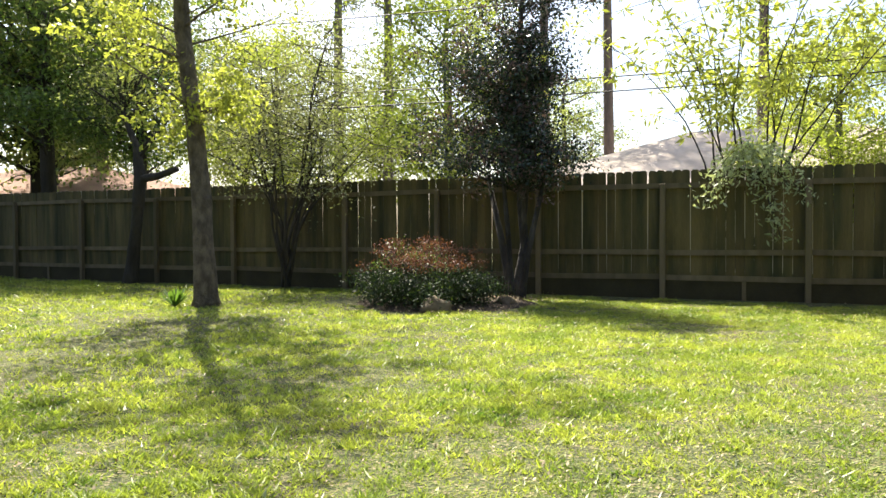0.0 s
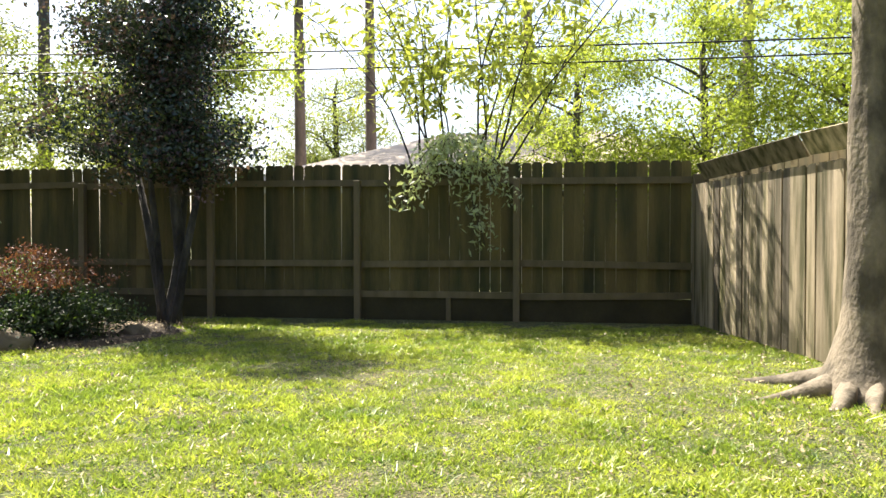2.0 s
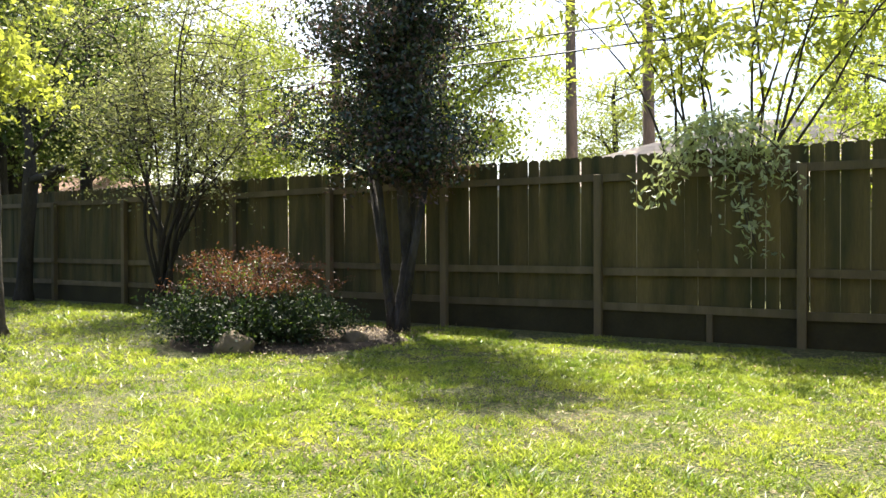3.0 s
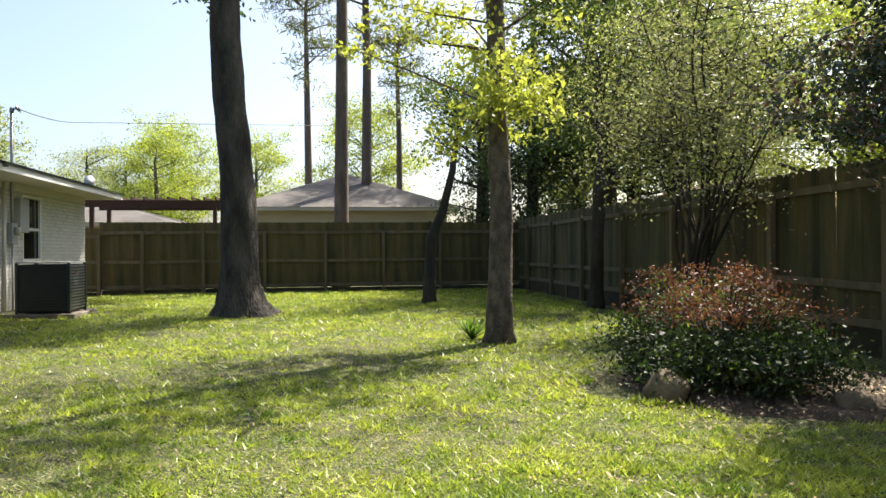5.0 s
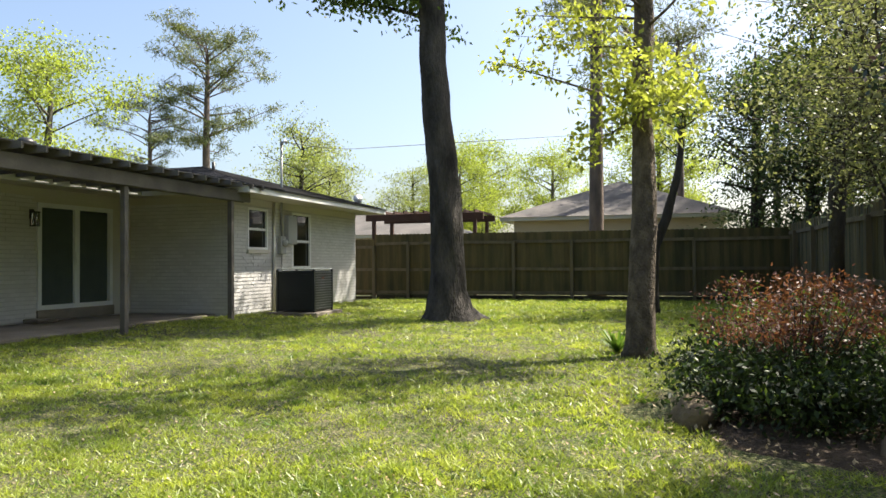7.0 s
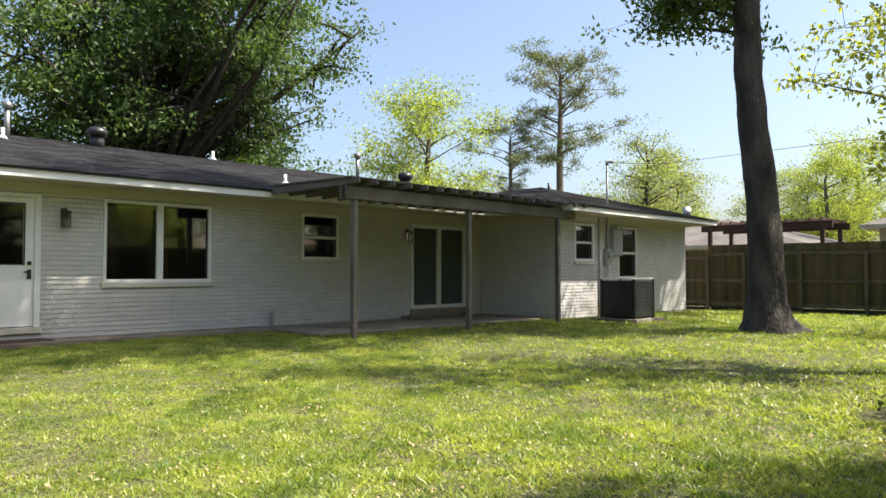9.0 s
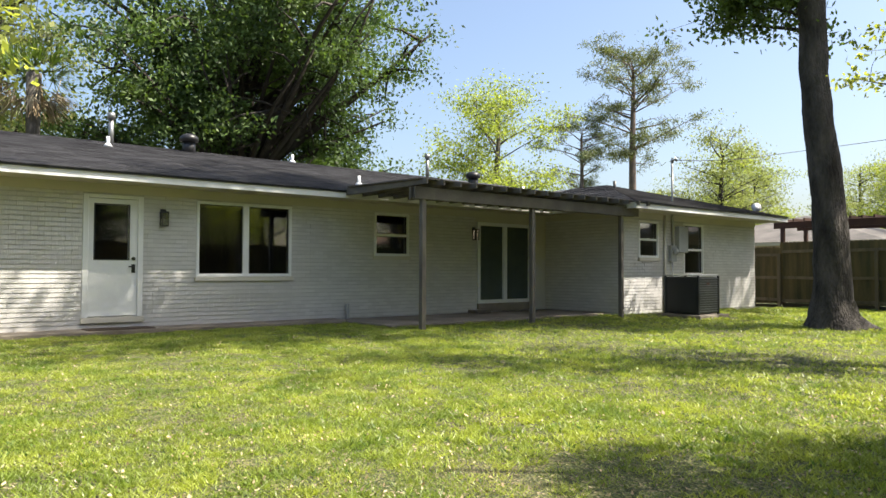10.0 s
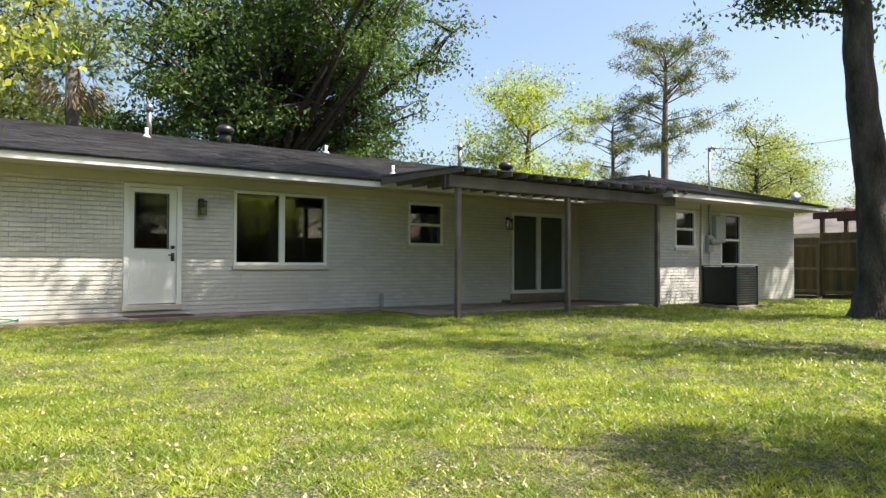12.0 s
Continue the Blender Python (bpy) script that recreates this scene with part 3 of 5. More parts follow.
boxes("panel", [((XI + 0.013, YM - 0.002, SLAB), (SLIDE[0] - 0.002, YM + 0.014, 2.6)), ((SLIDE[0], YM - 0.002, 2.363), (SLIDE[1] + 0.12, YM + 0.014, 2.6))], "trim", house, "smooth painted panel")
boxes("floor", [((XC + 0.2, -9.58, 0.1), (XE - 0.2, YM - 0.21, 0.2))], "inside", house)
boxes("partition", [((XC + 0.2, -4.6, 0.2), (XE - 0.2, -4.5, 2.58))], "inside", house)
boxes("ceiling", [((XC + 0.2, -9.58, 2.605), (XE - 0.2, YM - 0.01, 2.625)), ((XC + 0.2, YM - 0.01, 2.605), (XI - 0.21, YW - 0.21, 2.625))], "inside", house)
# frieze and soffit
boxes("frieze", [((XI + 0.016, YM + 0.002, WALL_TOP + 0.002), (XE, YM + 0.026, EAVE - 0.002)), ((XC, YW + 0.002, WALL_TOP + 0.002), (XI - 0.001, YW + 0.026, EAVE - 0.002)),
                 ((XI + 0.001, YM + 0.03, WALL_TOP + 0.002), (XI + 0.026, YW - 0.01, EAVE - 0.002))], "trim", house, "painted frieze board")
EY, WY, WX0, WX1 = -0.87, 1.69, -18.38, -10.85
boxes("soffit", [((WX1 + 0.002, YM - 0.1, EAVE), (XE + 0.4, EY - 0.02, EAVE + 0.015)), ((WX0 + 0.02, -9.9, EAVE), (WX1 - 0.02, WY - 0.02, EAVE + 0.015)),
                 ((WX1 - 0.02, -9.9, EAVE), (WX1 + 0.002, EY, EAVE + 0.015))], "soffit", house, "painted soffit")
# fascia boards
boxes("fascia", [((WX1, EY - 0.02, EAVE - 0.015), (XE + 0.45, EY, EAVE + 0.125))], "fascia", house, "white painted fascia board", 0.003)
boxes("fascia", [((WX0, WY - 0.02, EAVE - 0.015), (WX1, WY, EAVE + 0.125))], "fascia", house, "white painted fascia board", 0.003)
boxes("fascia", [((WX1 - 0.02, EY + 0.002, EAVE - 0.015), (WX1, WY - 0.022, EAVE + 0.125))], "fascia", house, "white painted fascia board", 0.003)
boxes("fascia", [((WX0, -9.95, EAVE - 0.015), (WX0 + 0.02, WY - 0.022, EAVE + 0.125))], "fascia", house, "white painted fascia board", 0.003)

ROOF0, PITCH = EAVE + 0.13, 0.262


def shingles(name, quad, parent, material="shingle", course=0.14, tab=0.33, seed=5):
    """Overlapping courses of shingle tabs between an eave (p0 to p1) and a ridge (p3 to p2)."""
    rnd = random.Random(seed)
    p0, p1, p2, p3 = map(Vector, quad)
    n = max(2, int(((p3 - p0).length + (p2 - p1).length) / 2 / course))
    normal = (p1 - p0).cross(p3 - p0).normalized()
    if normal.z < 0:
        normal = -normal
    verts, faces = [], []
    for k in range(n):
        a0, b0 = p0.lerp(p3, k / n), p1.lerp(p2, k / n)
        a1, b1 = p0.lerp(p3, (k + 1.05) / n), p1.lerp(p2, (k + 1.05) / n)
        m = max(1, int((b0 - a0).length / tab))
        for i in range(m):
            u0, u1 = i / m, (i + 1) / m
            h = 0.012 + rnd.uniform(0, 0.004)
            s = len(verts)
            verts += [a0.lerp(b0, u0) + normal * h, a0.lerp(b0, u1) + normal * h, a1.lerp(b1, u1) + normal * 0.002, a1.lerp(b1, u0) + normal * 0.002,
                      a0.lerp(b0, u0) - normal * 0.002, a0.lerp(b0, u1) - normal * 0.002]
            faces += [(s, s + 1, s + 2, s + 3), (s + 4, s + 5, s + 1, s)]
    return tagged(link_mesh(name, verts, faces, material, parent), kind="stuff")


yr = -5.6
zr = ROOF0 + PITCH * (EY + 0.03 - yr)
XR0, XR1 = WX0 + (EY + 0.03 - yr), XE + 0.5
yb = 2 * yr - EY
roof = link_mesh("roof", [(WX0 + 0.0, EY + 0.03, ROOF0 - 0.01), (XR1, EY + 0.03, ROOF0 - 0.01), (XR1, yr, zr - 0.01), (XR0, yr, zr - 0.01), (XR1, yb, ROOF0 - 0.01), (WX0, yb, ROOF0 - 0.01)],
                 [(0, 1, 2, 3), (3, 2, 4, 5), (0, 3, 5)], "shingle", house, "low dark grey shingle roof")
xm = (WX0 + WX1) / 2
zw = ROOF0 + PITCH * (WX1 - WX0) / 2
ya = WY + 0.03 - (WX1 - WX0) / 2
wing_roof = link_mesh("roof", [(WX0 - 0.03, WY + 0.03, ROOF0 - 0.01), (WX1 + 0.03, WY + 0.03, ROOF0 - 0.01), (xm, ya, zw), (WX0 - 0.03, -5, ROOF0 - 0.01), (WX1 + 0.03, -5, ROOF0 - 0.01), (xm, -5, zw)],
                      [(0, 1, 2), (1, 4, 5, 2), (0, 2, 5, 3)], "shingle", house, "low dark grey shingle roof")
shingles("shingle_mass", ((WX1, EY + 0.05, ROOF0), (XR1, EY + 0.05, ROOF0), (XR1, yr, zr), (WX1, yr, zr)), roof)
shingles("shingle_mass", ((WX0 - 0.03, WY + 0.05, ROOF0), (WX1 + 0.03, WY + 0.05, ROOF0), (xm + 0.01, ya, zw + 0.01), (xm - 0.01, ya, zw + 0.01)), wing_roof)
shingles("shingle_mass", ((WX1 + 0.05, WY + 0.03, ROOF0), (WX1 + 0.05, -3.4, ROOF0), (xm, -3.4, zw + 0.01), (xm, ya, zw + 0.01)), wing_roof)
boxes("drip_edge", [((WX1 + 0.04, EY + 0.001, ROOF0 - 0.03), (XR1, EY + 0.03, ROOF0 - 0.012)), ((WX0 - 0.02, WY + 0.001, ROOF0 - 0.03), (WX1 + 0.02, WY + 0.03, ROOF0 - 0.012))], "black", house, "dark metal drip edge")


def roof_z(y):
    return ROOF0 + PITCH * (EY + 0.03 - y)


# ---- windows and doors ----
def window(name, hole, y, label, panes, sill=True, hung=False, dark=True):
    """Frame, sill and glass in an opening of a wall that faces +y."""
    x0, x1, z0, z1 = hole
    root = tagged(thing(name, label, "window", ((x0 + x1) / 2, y, z0)), kind="structure")
    cx, w, h, f = (x0 + x1) / 2, x1 - x0, z1 - z0, 0.055
    boxes("frame", [((-w / 2, -0.09, 0), (-w / 2 + f, 0.028, h)), ((w / 2 - f, -0.09, 0), (w / 2, 0.028, h)),
                    ((-w / 2 + f, -0.09, h - f), (w / 2 - f, 0.028, h)), ((-w / 2 + f, -0.09, 0), (w / 2 - f, 0.028, f))], "white", root, "white vinyl frame", 0.004)
    if hung:
        m = h * 0.49
        boxes("meeting_rail", [((-w / 2 + f, -0.07, m - 0.028), (w / 2 - f, 0.008, m + 0.028))], "white", root, bevel=0.004)
        spans = [(-w / 2 + f, w / 2 - f, f, m - 0.028), (-w / 2 + f, w / 2 - f, m + 0.028, h - f)]
        boxes("latch", [((-0.04, 0.008, m + 0.02), (0.04, 0.02, m + 0.04))], "white", root)
    else:
        boxes("mullion", [((-0.06, -0.07, f), (0.06, 0.02, h - f))], "white", root, bevel=0.004)
        spans = [(-w / 2 + f, -0.06, f, h - f), (0.06, w / 2 - f, f, h - f)]
    for a, b, c, d in spans:
        boxes("gasket", [((a, -0.052, c), (a + 0.014, -0.02, d)), ((b - 0.014, -0.052, c), (b, -0.02, d)), ((a + 0.014, -0.052, c), (b - 0.014, -0.02, c + 0.014)),
                         ((a + 0.014, -0.052, d - 0.014), (b - 0.014, -0.02, d))], "black", root, "thin black gasket")
        g = boxes("pane", [((a + 0.014, -0.042, c + 0.014), (b - 0.014, -0.036, d - 0.014))], "glass", root, "dark reflecting glass pane")
        g.visible_shadow = False
    if sill:
        boxes("sill", [((-w / 2 - 0.03, 0.001, -0.085), (w / 2 + 0.03, 0.06, -0.002))], "trim", root, "painted brick sill", 0.006)
    return root


window("window_1", WIN1, YM, "wide white two-pane window with dark glass", 2)
window("window_2", WIN2, YM, "small white single-hung window in painted brick", 2, hung=True)
window("window_3", WINE, YW, "white single-hung window on the wing", 2, hung=True)
window("window_4", WINF, YW, "tall white single-hung window behind the meter box", 2, hung=True, sill=False)
# rooms behind the glass have plain walls, their dimness painted in as near-black
door = tagged(thing("door_1", "closed white half-glass back door with black hardware", "door", ((DOOR[0] + DOOR[1]) / 2, YM, DOOR[2])), kind="structure")
w, h = DOOR[1] - DOOR[0], DOOR[3] - DOOR[2]
boxes("frame", [((-w / 2, -0.1, 0), (-w / 2 + 0.09, 0.03, h)), ((w / 2 - 0.09, -0.1, 0), (w / 2, 0.03, h)), ((-w / 2 + 0.09, -0.1, h - 0.06), (w / 2 - 0.09, 0.03, h))], "white", door, "painted door frame", 0.004)
dx0, dx1 = -0.79 - (DOOR[0] + DOOR[1]) / 2, 0.02 - (DOOR[0] + DOOR[1]) / 2
gx0, gx1, gz0, gz1 = -0.64 - (DOOR[0] + DOOR[1]) / 2, -0.09 - (DOOR[0] + DOOR[1]) / 2, 1.33 - DOOR[2], 2.27 - DOOR[2]
boxes("panel", [((dx0, -0.06, 0.015), (gx0, -0.012, h - 0.065)), ((gx1, -0.06, 0.015), (dx1, -0.012, h - 0.065)), ((gx0, -0.06, 0.015), (gx1, -0.012, gz0)), ((gx0, -0.06, gz1), (gx1, -0.012, h - 0.065))], "white", door, "white door leaf")
boxes("moulding", [((gx0 - 0.02, -0.012, gz0 - 0.02), (gx0, -0.002, gz1 + 0.02)), ((gx1, -0.012, gz0 - 0.02), (gx1 + 0.02, -0.002, gz1 + 0.02)),
                   ((gx0, -0.012, gz0 - 0.02), (gx1, -0.002, gz0)), ((gx0, -0.012, gz1), (gx1, -0.002, gz1 + 0.02))], "black", door, "black glazing bead")
g = boxes("pane", [((gx0, -0.04, gz0), (gx1, -0.034, gz1))], "glass", door)
g.visible_shadow = False
hx = -0.725 - (DOOR[0] + DOOR[1]) / 2
rod("deadbolt", (hx, -0.012, 1.34 - DOOR[2]), (hx, 0.02, 1.34 - DOOR[2]), 0.032, "black", door)
boxes("handle_plate", [((hx - 0.03, -0.012, 1.09 - DOOR[2]), (hx + 0.03, 0.002, 1.24 - DOOR[2]))], "black", door, bevel=0.003)
rod("handle", (hx, 0.04, 1.20 - DOOR[2]), (hx + 0.09, 0.04, 1.20 - DOOR[2]), 0.012, "black", door)
boxes("threshold", [((-w / 2 - 0.02, -0.15, -0.10), (w / 2 + 0.02, 0.07, -0.001))], "trim", door, "painted brick threshold", 0.006)

slide = tagged(thing("door_2", "closed white sliding patio door with dark screens", "door", ((SLIDE[0] + SLIDE[1]) / 2, YM, SLIDE[2])), kind="structure")
w, h = SLIDE[1] - SLIDE[0], SLIDE[3] - SLIDE[2]
f = 0.085
boxes("frame", [((-w / 2, -0.12, 0), (-w / 2 + f, 0.03, h)), ((w / 2 - f, -0.12, 0), (w / 2, 0.03, h)), ((-w / 2 + f, -0.12, h - f), (w / 2 - f, 0.03, h)),
                ((-w / 2 + f, -0.12, 0), (w / 2 - f, 0.03, f)), ((-0.06, -0.09, f), (0.06, 0.02, h - f))], "white", slide, "white vinyl frame")
for a, b in ((-w / 2 + f, -0.06), (0.06, w / 2 - f)):
    boxes("screen", [((a, -0.05, f), (b, -0.04, h - f))], "screen", slide, "dark insect screen")
boxes("handle", [((0.02, 0.021, 0.85), (0.05, 0.05, 1.1))], "white", slide, bevel=0.004)
boxes("threshold", [((-w / 2 - 0.02, -0.15, -0.205), (w / 2 + 0.02, 0.06, -0.001))], "concrete", slide, "worn concrete threshold", 0.01)
mat_step = boxes("step", [((-9.02, YM + 0.07, SLAB), (-8.55, YM + 0.42, SLAB + 0.07))], "concrete", None, bevel=0.012)
tagged(mat_step, "small pale concrete block beside the sliding door", "block")


def wall_light(x, z0, z1):
    root = thing("wall_light", "black lantern with clear glass on the painted brick wall", "lamp", (x, YM + 0.014, z0), "wall lights")
    h = z1 - z0
    boxes("back_plate", [((-0.05, 0, h * 0.45), (0.05, 0.02, h))], "black", root, bevel=0.003)
    boxes("cap", [((-0.065, 0.02, h * 0.78), (0.065, 0.15, h * 0.86))], "black", root, bevel=0.003)
    boxes("cage", [((sx - 0.006, sy - 0.006, 0.01), (sx + 0.006, sy + 0.006, h * 0.78)) for sx in (-0.055, 0.055) for sy in (0.035, 0.14)] + [((-0.06, 0.03, 0), (0.06, 0.145, 0.012))], "black", root)
    g = boxes("glass", [((-0.045, 0.045, 0.014), (0.045, 0.13, h * 0.77))], "glass", root)
    g.visible_shadow = False


wall_light(-1.22, 1.93, 2.24)
wall_light(-8.79, 1.90, 2.22)

# ---- slabs ----
slab = boxes("patio_slab", [((XI + 0.02, YM + 0.08, -0.05), (-4.75, 0.55, SLAB - 0.005))], "concrete", None, bevel=0.012)
tagged(slab, "weathered concrete patio slab below the pergola", "patio", kind="structure")
walk_slab = boxes("pavement", [((-4.745, YM + 0.001, -0.05), (XE, -1.02, SLAB + 0.02))], "concrete", None, bevel=0.012)
tagged(walk_slab, "narrow concrete apron along the house wall", "pavement", kind="structure")
stoop = boxes("door_mat", [((-0.95, -1.55, SLAB + 0.021), (0.12, -1.08, SLAB + 0.035))], "mulch", None, bevel=0.004)
tagged(stoop, "flat brown mat on the concrete before the door", "mat")
boxes("pipe_stub", [((-5.12, YM + 0.08, SLAB), (-5.05, YM + 0.14, 0.43))], "meter", None, bevel=0.008)
tagged(bpy.data.objects["pipe_stub"], "short grey pipe stub standing at the brick wall", "pipe")

# ---- pergola ----
PY, PX0, PX1 = 1.35, -11.32, -4.62
pergola = thing("pergola", "grey-brown wooden patio pergola fixed to the eave", "pergola", (PX0, PY, 0))
for x in (-4.87, -7.75, -10.74):
    boxes("post", [((x - PX0 - 0.047, -0.047, -0.05), (x - PX0 + 0.047, 0.047, 2.44))], "pergola", pergola, bevel=0.005)
boxes("beam", [((0, 0.05, 2.44), (PX1 - PX0, 0.09, 2.66))], "pergola", pergola, bevel=0.004)
boxes("beam", [((0, -0.09, 2.44), (PX1 - PX0, -0.05, 2.66))], "pergola", pergola, bevel=0.004)
n = 18
for i in range(n):
    x = 0.02 + (PX1 - PX0 - 0.06) * i / (n - 1)
    y0, y1 = EY - PY + 0.012, 0.42
    v, fc = box_data((x, y0, 2.62), (x + 0.038, y1, 2.77))
    v = [(a, b, c + (0.05 if b < 0 else 0.0) + (0.06 if b > 0 and c < 2.7 else 0)) for a, b, c in v]
    link_mesh("rafter", v, fc, "pergola", pergola)
for i in range(15):
    y = EY - PY + 0.1 + 0.16 * i
    zt = 2.825 - 0.05 * (i / 14)
    boxes("lath", [((-0.05, y, zt), (PX1 - PX0 + 0.05, y + 0.151, zt + 0.02))], "pergola", pergola)

# ---- at the wing ----
unit = thing("air_conditioner", "dark grey outdoor air-conditioning unit on a concrete pad", "air conditioner", (-12.835, 1.895, 0.11))
boxes("body", [((-0.44, -0.44, 0.02), (0.44, 0.44, 0.9))], "ac", unit, "dark grey cabinet", 0.02)
for k in range(15):
    z = 0.07 + k * 0.056
    # Sunlit +y slats get the lighter tone, +x slats the plain cabinet colour.
    boxes("louver", [((-0.40, 0.442, z), (0.40, 0.466, z + 0.022))], "louver", unit)
    boxes("louver", [((0.442, -0.40, z), (0.458, 0.40, z + 0.026))], "ac", unit)
for sx in (-1, 1):
    for sy in (-1, 1):
        boxes("corner_post", [((sx * 0.445 - 0.025, sy * 0.445 - 0.025, 0.0), (sx * 0.445 + 0.025, sy * 0.445 + 0.025, 0.93))], "ac", unit, bevel=0.006)
boxes("top_grille", [((-0.46, -0.46, 0.93), (0.46, 0.46, 0.955))], "meter", unit, "grey top grille", 0.01)
boxes("label_plate", [((-0.02, 0.467, 0.72), (0.12, 0.471, 0.765))], "redwood", unit, "small red label")
pad = boxes("equipment_pad", [((-13.5, 1.3, -0.02), (-12.2, 2.5, 0.11))], "concrete", None, bevel=0.01)
tagged(pad, "square concrete pad under the air conditioner", "pad")
meter = thing("electric_meter", "grey electric service box with meter and conduit", "meter box", (-13.9, YW + 0.014, 1.6))
boxes("panel_box", [((-0.26, 0, 0.04), (0.18, 0.13, 0.73))], "meter", meter, bevel=0.01)
boxes("meter_base", [((0.26, 0, -0.20), (0.50, 0.11, 0.22))], "meter", meter, bevel=0.01)
rod("meter_dial", (0.38, 0.11, 0.06), (0.38, 0.19, 0.06), 0.085, "meter", meter, sides=20)
rod("conduit", (0.37, 0.05, 0.22), (0.37, 0.05, 2.45), 0.028, "galv", meter)
rod("conduit", (0.36, 0.05, -1.5), (0.36, 0.05, -0.2), 0.018, "meter", meter)
tubes("weather_head", [[(0.37, 0.05, 2.40, 0.04), (0.37, 0.06, 2.47, 0.05), (0.40, 0.16, 2.49, 0.045), (0.42, 0.22, 2.43, 0.03)]], "galv", meter, sides=8)
pipe = tubes("downpipe", [[(-13.2, YW + 0.05, 0.1, 0.035), (-13.2, YW + 0.05, 2.6, 0.035)]], "trim", None, sides=10)
tagged(pipe, "painted pipe running down the wing wall", "pipe")
drop = [(-13.5 - 8.4 * u, 1.1 - 1.6 * u, 4.05 + 1.2 * u - 0.3 * u * (1 - u), 0.009) for u in [i / 12 for i in range(13)]]
more = [(-21.9 - 20 * u, -0.5 - 4 * u + 14 * u, 5.25 + 3.5 * u, 0.012) for u in [i / 6 for i in range(1, 7)]]
tagged(tubes("service_cable", [drop + more], "cable", None, sides=4), "thin black service cable running to the mast", "cable")

# ---- roof fittings ----


def vent(x, y, kind):
    z = roof_z(y)
    if kind == "turtle":
        root = thing("roof_vent", "round black roof vent on the shingles", "roof vent", (x, y, z), "roof vents")
        rod("collar", (0, 0, -0.08), (0, 0, 0.26), 0.15, "black", root, sides=20)
        tubes("cap", [[(0, 0, 0.24, 0.21), (0, 0, 0.34, 0.22), (0, 0, 0.42, 0.13)]], "black", root, sides=20)
    elif kind == "flue":
        root = thing("flue_pipe", "galvanised flue pipe with cap on the roof", "flue", (x, y, z), "flue pipes")
        rod("pipe", (0, 0, -0.08), (0, 0, 0.55), 0.055, "galv", root)
        rod("cap", (0, 0, 0.55), (0, 0, 0.68), 0.085, "galv", root)
    else:
        root = thing("vent_pipe", "short white vent pipe with flashing on the roof", "vent pipe", (x, y, z), "vent pipes")
        rod("pipe", (0, 0, -0.06), (0, 0, 0.22), 0.035, "white" if kind == "white" else "black", root)
        tubes("flashing", [[(0, 0, 0.0, 0.10), (0, 0, 0.07, 0.05)]], "white" if kind == "white" else "black", root, sides=12)


for x, y, kind in ((-3.05, -5.35, "turtle"), (-1.32, -5.4, "flue"), (-1.05, -4.6, "white"), (-5.80, -5.4, "white"), (-10.6, -5.75, "flue"), (-11.1, -4.2, "turtle"), (-5.57, -1.85, "white"), (-12.6, -3.6, "white")):
    vent(x, y, kind)
stub = tubes("vent_pipe", [[(-13.9, -1.2, 3.3, 0.045), (-13.9, -1.2, 3.75, 0.045)]], "black", None, sides=10)
tagged(stub, "short black vent pipe near the wing's hip", "vent pipe")
dish = thing("satellite_dish", "small white satellite dish at the roof edge", "satellite dish", (-17.75, 1.05, 2.9))
tubes("mast", [[(0, 0, -0.05, 0.015), (0, 0, 0.12, 0.015)]], "galv", dish)
tubes("reflector", [[(0.0, 0.0, 0.14, 0.005), (0.015, 0.01, 0.145, 0.09), (0.05, 0.035, 0.155, 0.14), (0.053, 0.037, 0.156, 0.14), (0.02, 0.012, 0.147, 0.08)]], "white", dish, sides=18)
hose = [[(1.9 + 0.35 * math.cos(a) + 0.02 * i, -1.25 + 0.22 * math.sin(a), SLAB + 0.035 + 0.012 * (i % 4), 0.011) for i, a in enumerate([k * 0.4 for k in range(60)])]]
tagged(tubes("garden_hose", hose, "green_hose", None, sides=5), "coiled green garden hose on the concrete by the wall", "hose")


# ---- trees of the yard ----
tree("tree", "slender lawn tree with bright yellow-green spring leaves",
     [(-7.48, 9.3, -0.05, 0.25), (-7.49, 9.3, 0.12, 0.19), (-7.52, 9.32, 0.8, 0.16), (-7.6, 9.36, 1.6, 0.155), (-7.72, 9.35, 3.0, 0.135), (-7.95, 9.38, 4.4, 0.125), (-8.0, 9.3, 6.5, 0.10), (-7.9, 9.3, 9.5, 0.07), (-7.9, 9.3, 12.5, 0.02)],
     [(-7.9, 9.2, 4.5, 2.3, 2.4, 1.1, 13), (-7.9, 9.4, 10.0, 3.0, 2.7, 2.4, 18), (-7.8, 9.4, 6.8, 2.2, 2.2, 1.0, 10), (-7.5, 9.3, 3.0, 1.1, 1.1, 0.25, 5)], "bark_brown",
     [("crown", "leaf_bright", 34, 0.095, 0.13, 0.5)], limb_r=0.026, subs=5, sub_len=0.5, seed=2, sides=14, rise=0.25)
